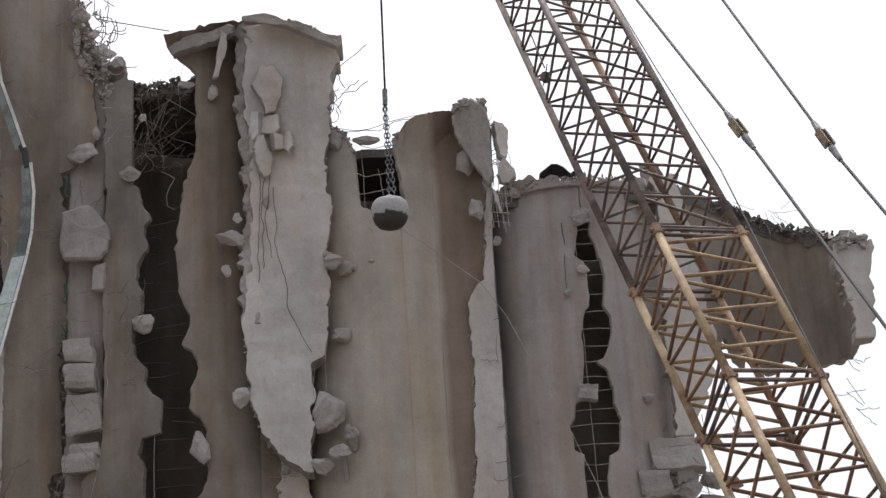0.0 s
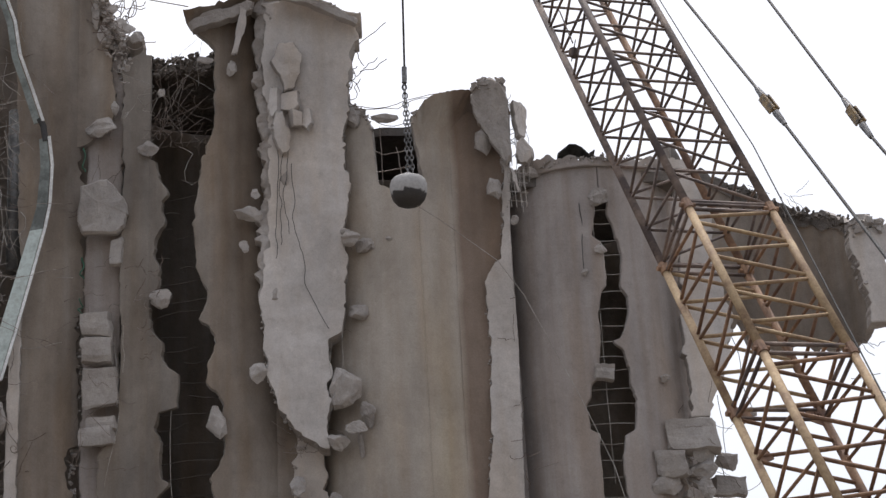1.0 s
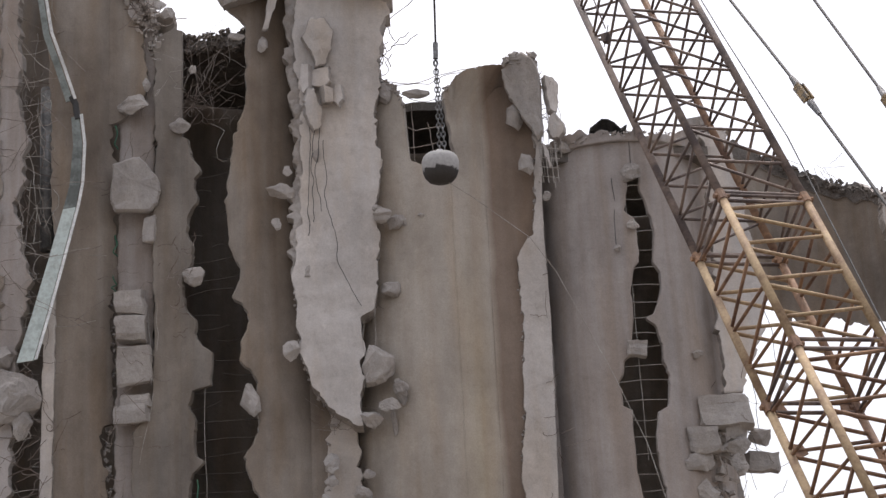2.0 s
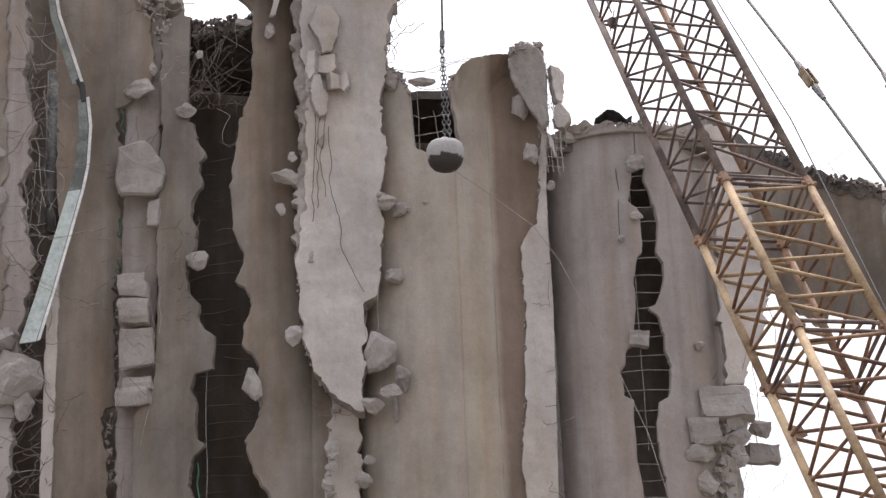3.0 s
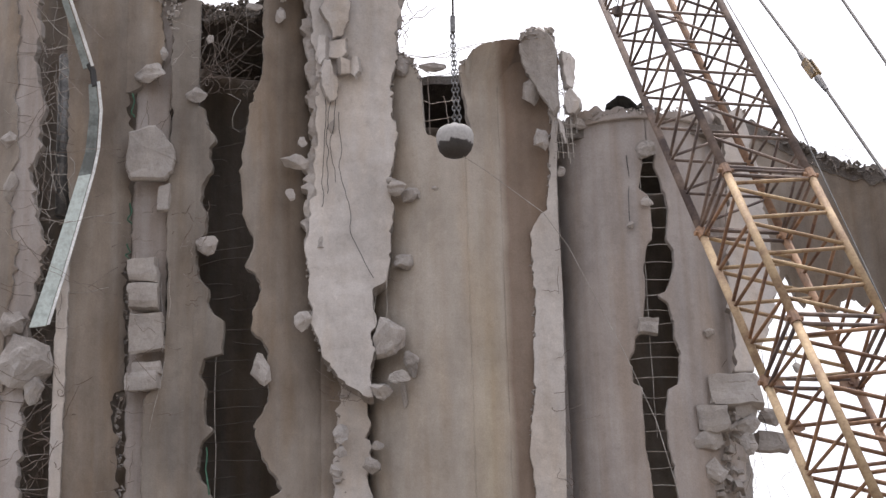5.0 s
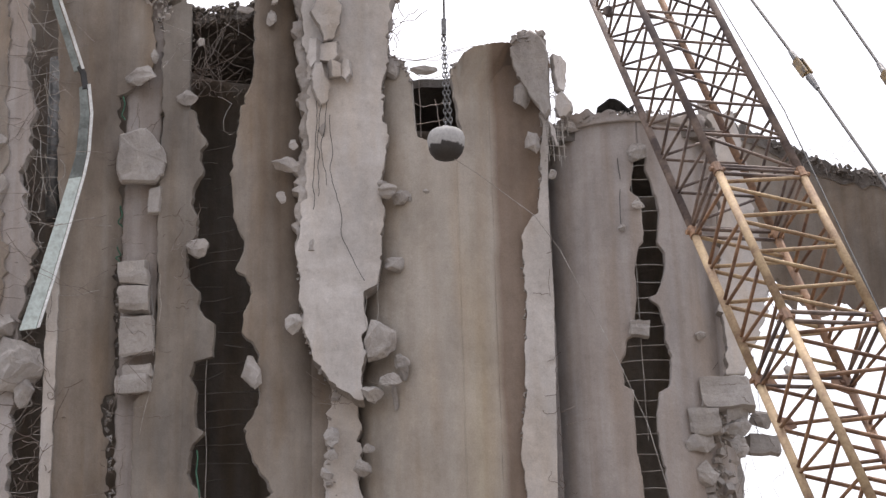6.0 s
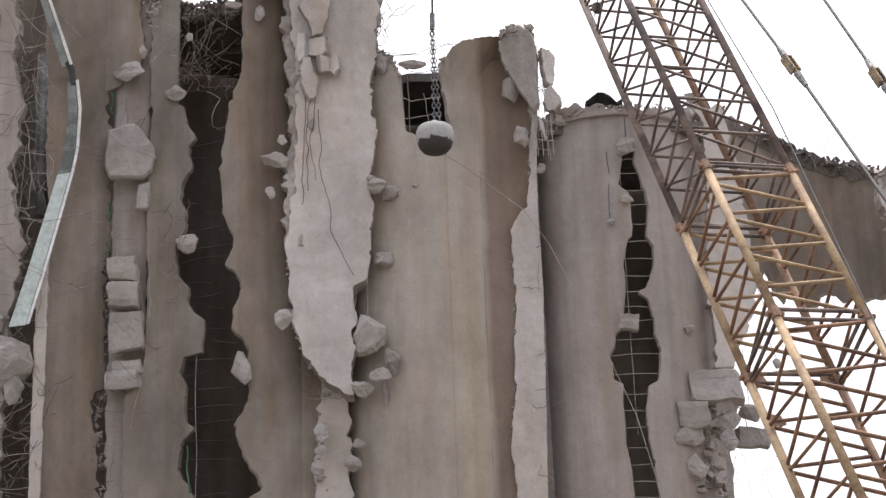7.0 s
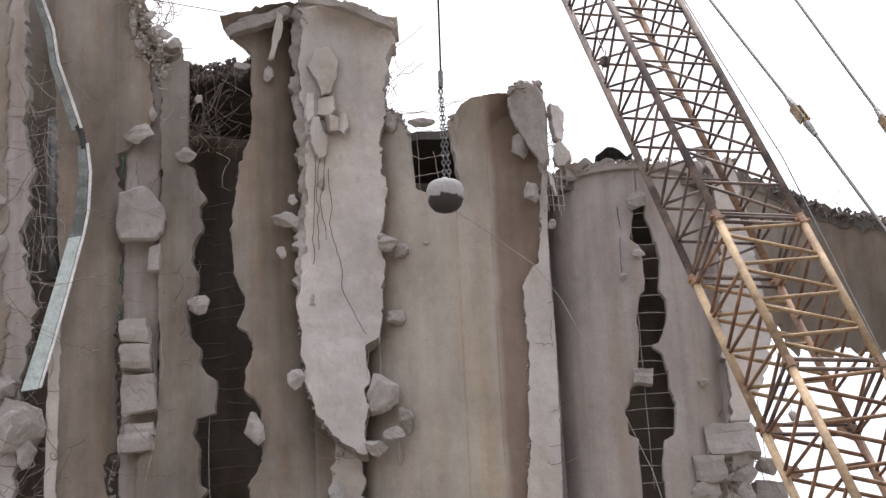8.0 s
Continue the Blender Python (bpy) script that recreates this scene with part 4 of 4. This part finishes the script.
s = Soup()
s.tube([node_at(1, 24.2).lerp(node_at(2, 24.2), 0.5) - UU * 0.1, node_at(3, 24.2).lerp(node_at(4, 24.2), 0.5) + UU * 0.1], 0.3, 16)
part("tip_sheave", s, RUSTY, boom, "rusty grooved rope sheave")

# rope guide hanging inside the upper boom
s = Soup()
for d in (-0.05, 0.05):
    s.box((0.02, 0.14, 0.34), pose(3.31, 29.6 + d, 16.7, 0, 14, 0))
s.tube([(3.31 - 0.02, 29.53, 16.65), (3.31 + 0.02, 29.67, 16.65)], 0.09, 10)
s.tube([(3.31, 29.6, 16.85), (3.31 - 0.16, 29.9, 17.7)], 0.014, 5)
part("rope_guide", s, LACING, boom, "small rusty rope guide block")

# pendant ropes with sockets


def pendant(a, b, c, d, label):
    th = empty("pendant_rope", label, "wire rope", "boom pendant ropes")
    a, b, c, d = (Vector(p) for p in (a, b, c, d))
    far, near = a + (a - b) * 2.5, d + (d - c) * 1.5
    s = Soup()
    s.tube([far, b], 0.026, 8)
    part("rope", s, ROPE, th)
    s = Soup()
    s.tube([c, near], 0.026, 8)
    part("rope", s, ROPE, th)
    w = (c - b)
    for e0, e1 in ((b - w * 0.06, b + w * 0.24), (c + w * 0.06, c - w * 0.3)):
        s = Soup()
        s.tube([e0, e0 + (e1 - e0) * 0.4, e1], 0.04, 10, taper=1.6)
        part("socket", s, STEEL, th, "grey swaged steel socket")
    s = Soup()
    rot = w.normalized().to_track_quat("Z", "Y").to_matrix().to_4x4()
    for q in (-0.055, 0.055):
        s.box((0.035, 0.15, w.length * 0.42), Matrix.Translation(b + w * 0.44) @ rot @ pose(q, 0, 0))
    s.box((0.15, 0.06, 0.06), Matrix.Translation(b + w * 0.25) @ rot)
    s.box((0.15, 0.06, 0.06), Matrix.Translation(b + w * 0.62) @ rot)
    part("link_plate", s, SOCKET, th, "yellow painted link plates")


pendant((5.615, 27.825, 15.84), (5.965, 26.845, 14.39), (6.205, 26.395, 13.57), (6.615, 25.065, 11.61), "dark wire pendant rope with a yellow link")
pendant((7.1, 27.835, 15.65), (7.385, 26.875, 14.14), (7.585, 26.435, 13.3), (8.015, 25.075, 11.35), "dark wire pendant rope with a bright yellow link")
s = Soup()
s.tube([(4.3, 28.4, 18.1), (4.92, 26.95, 15.3), (5.5, 25.68, 12.87), (5.94, 24.08, 9.87), (6.4, 22.2, 6.5)], 0.012, 6)
tagged(part("hoist_line", s, ROPE), "thin wire hoist rope running beside the boom", "wire rope")

# ---- rebar ----


def strand(s, a, b, sag, seed, r=0.011, n=20, slot=0):
    a, b = Vector(a), Vector(b)
    pts = []
    for i in range(n):
        u = i / (n - 1)
        w = math.sin(math.pi * u)
        p = a.lerp(b, u) + Vector((fbm(seed, u * 2.1, 0.1, 2), fbm(seed, 3.3, u * 2.1, 2), fbm(u * 2.1, seed, 7.7, 2))) * sag * w
        p.z -= abs(sag) * 0.35 * w
        pts.append(p)
    s.tube(pts, r, 5, slot)


def hoops(parent, cx, edge_l, edge_r, z0, z1, gap, seed, r=0.009, mat=None, whole=False, sway=1.0):
    rng = random.Random(seed)
    z = z0
    while z < z1:
        xl, xr = edge_l(z) - 0.05, edge_r(z) + 0.05
        if xr - xl > 0.25:
            s = Soup()
            cut = 1.0 if whole else rng.random()
            if cut < 0.28:
                xr = xl + (xr - xl) * rng.uniform(0.4, 0.7)
            elif cut < 0.5:
                xl = xr - (xr - xl) * rng.uniform(0.4, 0.7)
            dz = rng.uniform(-0.14, 0.14) * sway
            bow = rng.uniform(-0.12, 0.06) * sway
            pts = []
            for i in range(8):
                u = i / 7
                x = xl + (xr - xl) * u
                y = YC - math.sqrt(max((RAD - 0.1) ** 2 - (x - cx) ** 2, 0))
                pts.append((x, y, z + dz * u + bow * math.sin(math.pi * u)))
            s.tube(pts, r, 5)
            part("hoop_bar", s, mat or BAR_DUST, parent, "dusty steel reinforcing bar")
        z += gap * rng.uniform(0.75, 1.15)


def uprights(parent, cx, xs, z0, z1, seed):
    for k, x in enumerate(xs):
        s = Soup()
        pts = []
        for i in range(25):
            z = z0 + (z1 - z0) * i / 24
            xx = x + 0.06 * fbm(seed + k, z * 0.5, 0.2, 2)
            pts.append((xx, YC - math.sqrt((RAD - 0.13) ** 2 - (xx - cx) ** 2), z))
        s.tube(pts, 0.009, 5)
        part("upright_bar", s, BAR_DUST, parent)


hoops(sd, XD, along(d_left), along(d_right), 9.6, 19.4, 0.44, 3, whole=True, sway=0.35)
uprights(sd, XD, (5.06,), 11.9, 19.3, 50)
hoops(sb, XB, along(b_left), along(b_right), 9.6, 20.6, 0.46, 4, r=0.006, mat=BAR_DARK, sway=0.9)
uprights(sb, XB, (-5.75,), 10.0, 15.0, 52)
hoops(sa, XA, along(a_left), along(a_gap), 10.2, 24.5, 0.8, 5)


def tangle(label, box0, box1, count, seed, sag=0.6, r=0.010, length=None, mat=REBAR):
    rng = random.Random(seed)
    s = Soup()
    for i in range(count):
        a = [rng.uniform(p, q) for p, q in zip(box0, box1)]
        if length:
            d = Vector((rng.gauss(0, 1), rng.gauss(0, 0.4), rng.gauss(0, 0.8))).normalized() * rng.uniform(0.4, 1) * length
            b = [p + q for p, q in zip(a, d)]
        else:
            b = [rng.uniform(p, q) for p, q in zip(box0, box1)]
        strand(s, a, b, sag * rng.uniform(-1, 1), seed + i * 1.7, r)
    return tagged(part("rebar_tangle", s, mat), label, "rebar", kind="stuff")


tangle("bent rusty rebar tangled in the silo's open gash", (-6.6, 43.2, 21.4), (-4.6, 43.8, 24.5), 34, 61, 0.9, 0.006)
tangle("dusty rebar loops hanging in the silo's open gash", (-6.5, 43.1, 20.8), (-4.7, 43.4, 23.8), 8, 161, 1.0, 0.006, length=1.6, mat=BAR_DUST)
tangle("bent rusty rebar tangled in the silo's open gap", (-10.6, 42.9, 14.8), (-9.5, 43.4, 24.5), 46, 62, 0.35, 0.009, length=2.0, mat=BAR_DUST)
tangle("thin branching rebar tangled in the open gap", (-10.6, 42.8, 14.8), (-9.3, 43.3, 24.5), 60, 162, 0.3, 0.007, length=1.5)
tangle("long thin rebar bent across the metal trim", (-10.5, 42.2, 15.4), (-9.2, 42.42, 22.5), 20, 261, 0.3, 0.007, length=2.1)
tangle("bent rebar straggling below the hanging chunks", (-10.6, 42.9, 11.0), (-9.5, 43.4, 15), 50, 63, 0.5, length=1.4)
tangle("thin rebar sticking up from the broken crown", (-7.9, 43.1, 24.4), (-6.9, 44.0, 27.2), 40, 64, 0.5, 0.014, length=1.2)
tangle("thin rebar sprouting from the torn wall edge", (-1.0, 43.2, 22.9), (-0.75, 43.6, 24.6), 12, 65, 0.25, 0.013, length=1.0)
tangle("rebar hanging from the torn wall corner", (3.0, 42.95, 20.6), (3.5, 43.3, 22.4), 12, 66, 0.3, length=0.8)
s = Soup()
for i in range(11):
    x, z = 2.95 + 0.055 * i, 22.2 - 0.12 * (i % 4)
    strand(s, (x, 42.95 + 0.03 * (i % 3), z), (x + 0.1 * math.sin(i * 1.9), 43.0, z - 1.3 - 0.35 * (i % 4)), 0.16, 150 + i, 0.009, 16, 0)
tagged(part("rebar_tangle", s, BAR_DUST), "dusty rebar hanging down from the torn corner", "rebar", kind="stuff")
tangle("frayed rebar on the gash's broken edge", (-6.4, 42.9, 15.6), (-5.9, 43.2, 18.5), 14, 67, 0.3, length=0.7)
tangle("frayed thin rebar over the remnant's crown", (10.5, 47.2, 20.9), (11.6, 47.9, 21.3), 9, 68, 0.15, 0.008, length=1.0)
tangle("thin wires dangling below the hanging remnant", (12.2, 46.0, 14.6), (12.9, 46.6, 16.4), 8, 69, 0.2, length=0.9)

tangle("fine frayed wires along the pale wall's edge", (-1.75, 43.2, 13.3), (-1.2, 43.4, 20.5), 10, 70, 0.2, 0.007, length=0.9)
tangle("fine frayed wires on the torn strip", (2.8, 43.2, 10.5), (3.1, 43.3, 18.0), 14, 71, 0.25, 0.007, length=0.8)
tangle("fine wires dangling from the hanging rubble", (6.9, 43.2, 10.3), (8.2, 43.9, 14.0), 24, 72, 0.2, 0.007, length=1.0)
tangle("fine wires dangling in the blocked joint", (-8.1, 43.2, 11.0), (-7.1, 43.5, 22.0), 34, 73, 0.25, 0.007, length=1.0)
tangle("rusty rebar frayed from the slab's broken foot", (-3.3, 43.1, 13.0), (-2.4, 43.5, 14.0), 8, 74, 0.25, 0.008, length=0.7)

# long bars strung across the knocked-out corner
for k, (a, b, g) in enumerate((((-1.0, 43.1, 22.4), (1.5, 42.95, 22.62), 0.3), ((-0.95, 43.1, 22.3), (1.2, 42.95, 22.5), -0.25), ((-0.9, 43.1, 22.15), (0.6, 43.0, 21.75), 0.2),
                               ((-0.5, 43.2, 20.5), (0.5, 43.1, 20.6), 0.05), ((-0.45, 43.2, 21.1), (0.5, 43.1, 21.05), 0.15), ((-0.3, 43.2, 21.8), (-0.28, 43.2, 19.95), 0.05),
                               ((0.1, 43.2, 21.2), (0.3, 43.2, 20.0), 0.1))):
    s = Soup()
    strand(s, a, b, g, 80 + k, 0.011, 12)
    tagged(part("rebar", s, REBAR), "long rusty rebar strung across the knocked-out corner", "rebar", "strung rebar")
# wires hanging down the pale slab
for k, pts in enumerate((((-3.01, 21.3), (-3.01, 20.0), (-3.11, 18.25)), ((-2.64, 20.9), (-2.64, 19.3), (-2.33, 17.6), (-2.08, 16.85), (-1.77, 16.27)),
                         ((-2.79, 21.3), (-2.86, 19.7), (-2.72, 18.9)), ((-2.9, 21.2), (-2.95, 19.4), (-2.92, 18.6)))):
    s = Soup()
    fx = along([(z, x) for x, z in pts])
    z_hi, z_lo = pts[0][1], pts[-1][1]
    run = [z_hi + (z_lo - z_hi) * i / 29 for i in range(30)]
    s.tube([(fx(z) * 0.99 + 0.11 * fbm(z * 1.1, k * 3.3, 0.5, 4), SLAB - 0.08 - 0.03 * math.sin(z * 2 + k), EYE[2] + (z - EYE[2]) * 0.99) for z in run], 0.009, 5)
    tagged(part("hanging_wire", s, ROPE), "thin dark wire hanging down the pale wall", "wire", "hanging wires")
# bent mesh at the torn corner
s = Soup()
for i in range(4):
    s.tube([(2.95 + 0.14 * i, 42.9, 20.3), (3.0 + 0.13 * i, 42.85, 19.2)], 0.011, 5)
    s.tube([(2.93, 42.9, 20.2 - 0.26 * i), (3.45, 42.84, 20.12 - 0.27 * i)], 0.011, 5)
tagged(part("rebar_mesh", s, BAR_DUST), "bent scrap of welded rebar mesh", "rebar mesh")
# one straight bar pointing out of the crown
s = Soup()
s.tube([(-7.3, 43.2, 26.1), (-5.3, 43.0, 25.5)], 0.016, 6)
tagged(part("rebar", s, REBAR), "straight rusty rebar pointing out of the crown", "rebar")
# beam remnant strung on the bars
chunk(-1.02, 22.08, 0.52, 0.6, out=0.05, label="cracked concrete piece beside the knocked-out corner")
chunk(-0.17, 21.95, 0.75, 0.26, out=0.0, label="flat concrete remnant strung on rebar")

# ---- bent sheet-metal trim ----
th = empty("bent_metal_trim", "bent pale green sheet-metal trim hanging in the gap", "metal trim")
line = [(-10.42, 42.45, 26.5), (-10.14, 42.48, 25.75), (-9.87, 42.5, 24.95), (-9.7, 42.5, 23.95), (-9.37, 42.57, 22.98), (-9.07, 42.6, 22.05)]
line2 = [(-8.9, 42.6, 21.6), (-8.8, 42.62, 20.8), (-8.83, 42.62, 19.7), (-8.93, 42.6, 19.05), (-9.2, 42.55, 17.8), (-9.55, 42.5, 16.26), (-9.86, 42.45, 15.0)]


def channel(pts, name, w0, w1, mat, label):
    s, e = Soup(), Soup()
    n = len(pts)
    for i in range(n):
        x, y, z = pts[i]
        w = w0 + (w1 - w0) * i / (n - 1)
        s.v += [(x, y, z), (x - w, y + 0.05, z - 0.03), (x - w, y + 0.09, z - 0.03), (x, y + 0.06, z)]
        e.v += [(x + 0.12, y - 0.09, z), (x + 0.035, y - 0.05, z), (x + 0.035, y - 0.02, z), (x + 0.12, y - 0.06, z)]
    for i in range(n - 1):
        for j in range(4):
            q = (i * 4 + j, i * 4 + (j + 1) % 4, i * 4 + 4 + (j + 1) % 4, i * 4 + 4 + j)
            s.f.append(q)
            e.f.append(q)
            s.m.append(0)
            e.m.append(0)
    for t in (s, e):
        t.f += [(0, 1, 2, 3), tuple(4 * n - 4 + j for j in (3, 2, 1, 0))]
        t.m += [0, 0]
    p = part(name, s, mat, th, label)
    part("folded_edge", e, WHITE_EDGE, p, "chalky white folded edge")


s = Soup()
s.tube([(-9.1, 42.62, 22.15), (-9.0, 42.66, 21.95), (-8.97, 42.67, 21.75), (-8.93, 42.65, 21.5)], 0.085, 7)
part("torn_joint", s, ROPE, th, "dark torn fold between the two lengths")
channel(line, "upper_channel", 0.14, 0.18, TRIM_DIM, "green channel coloured darker for catching less sky")
channel(line2[:4], "middle_channel", 0.2, 0.33, TRIM_DIM, "green channel coloured darker for catching less sky")
channel(line2[3:], "lower_channel", 0.33, 0.42, TRIM, "scuffed pale green channel")
s = Soup()
s.tube([(-9.98, 43.9, 23.0), (-9.95, 43.9, 20.8), (-9.9, 43.9, 18.4)], 0.2, 10)
tagged(part("drain_pipe", s, PIPE, smooth=True), "dented grey pipe inside the opened silo", "pipe")

# wires that carry the outlying chunks
for k, (a, c) in enumerate((((8.84, 44.18, 13.95), (8.36, 43.65, 16.0)), ((8.04, 44.15, 12.6), (7.9, 43.7, 14.2)), ((8.02, 44.15, 12.0), (7.5, 43.5, 13.2)), ((4.74, 42.97, 17.36), (4.75, 43.0, 19.3)))):
    s = Soup()
    strand(s, a, c, 0.12, 95 + k, 0.01, 10)
    tagged(part("hanging_wire", s, ROPE), "thin rusty wire carrying a concrete chunk", "wire", "hanging wires")

# fine strands hanging straight down from torn edges
for k, (a, c) in enumerate((
        ((-1.45, 42.90, 16.41), (-1.50, 42.90, 14.93)), ((-1.73, 42.90, 15.75), (-1.79, 42.90, 13.99)),
        ((-7.15, 43.15, 16.28), (-7.07, 43.15, 14.42)), ((-6.94, 43.15, 16.57), (-6.94, 43.15, 15.30)),
        ((-7.02, 43.15, 14.20), (-7.35, 43.15, 12.42)), ((6.89, 43.15, 12.46), (6.85, 43.15, 11.48)),
        ((7.39, 43.15, 11.53), (7.26, 43.15, 10.42)), ((-1.11, 42.90, 22.99), (-1.09, 42.90, 22.25)),
        ((4.83, 43.15, 19.47), (4.67, 43.15, 17.54)), ((3.29, 43.15, 20.39), (3.32, 43.15, 19.17)),
        ((3.43, 43.15, 20.54), (3.41, 43.15, 19.64)))):
    s = Soup()
    strand(s, a, c, 0.1, 195 + k, 0.0065, 12)
    tagged(part("hanging_wire", s, BAR_DUST), "fine dusty wire hanging from a torn edge", "wire", "hanging wires")

# slack tag line from the ball
s = Soup()
s.tube([(0.4, 41.8, 19.02), (1.1, 41.9, 18.55), (2.5, 42.2, 17.5), (3.1, 42.3, 16.6), (4.3, 42.3, 13.9), (4.98, 42.25, 12.1), (5.35, 42.1, 10.4), (5.7, 41.5, 7.6), (6.0, 40.5, 4.0), (6.2, 39.5, 0.0)], 0.009, 6)
tagged(part("tag_line", s, BAR_DUST), "thin pale tag line hanging slack from the wrecking ball", "rope")
# green cable ends in the joints
for k, (x, z, h) in enumerate(((-8.12, 21.7, 0.7), (-8.1, 18.6, 0.6), (-8.14, 17.5, 0.5), (-5.95, 12.0, 1.6))):
    s = Soup()
    strand(s, (x, front_y(x) + 0.02, z), (x + 0.08, front_y(x) - 0.02, z - h), 0.15, 120 + k, 0.02, 10)
    tagged(part("cable", s, GREEN), "torn green cable hanging from a crack", "cable", "torn cables")

# torn roof felt on the roof ring
s = Soup()
for i in range(7):
    for j in range(3):
        s.v.append((4.3 + 0.16 * i, 42.9 + 0.25 * j, 20.68 + (0.3 if i in (2, 3) else 0.14 if i in (1, 4) else 0.02) * (1 - 0.3 * j) + 0.1 * fbm(i * 0.9, j * 0.8, 3.0)))
for i in range(6):
    for j in range(2):
        a = i * 3 + j
        s.f.append((a, a + 3, a + 4, a + 1))
        s.m.append(0)
ob = part("roof_felt", s, TAR)
ob.modifiers.new("thickness", "SOLIDIFY").thickness = 0.03
tagged(ob, "torn black roof felt draped on the ring", "roof felt")
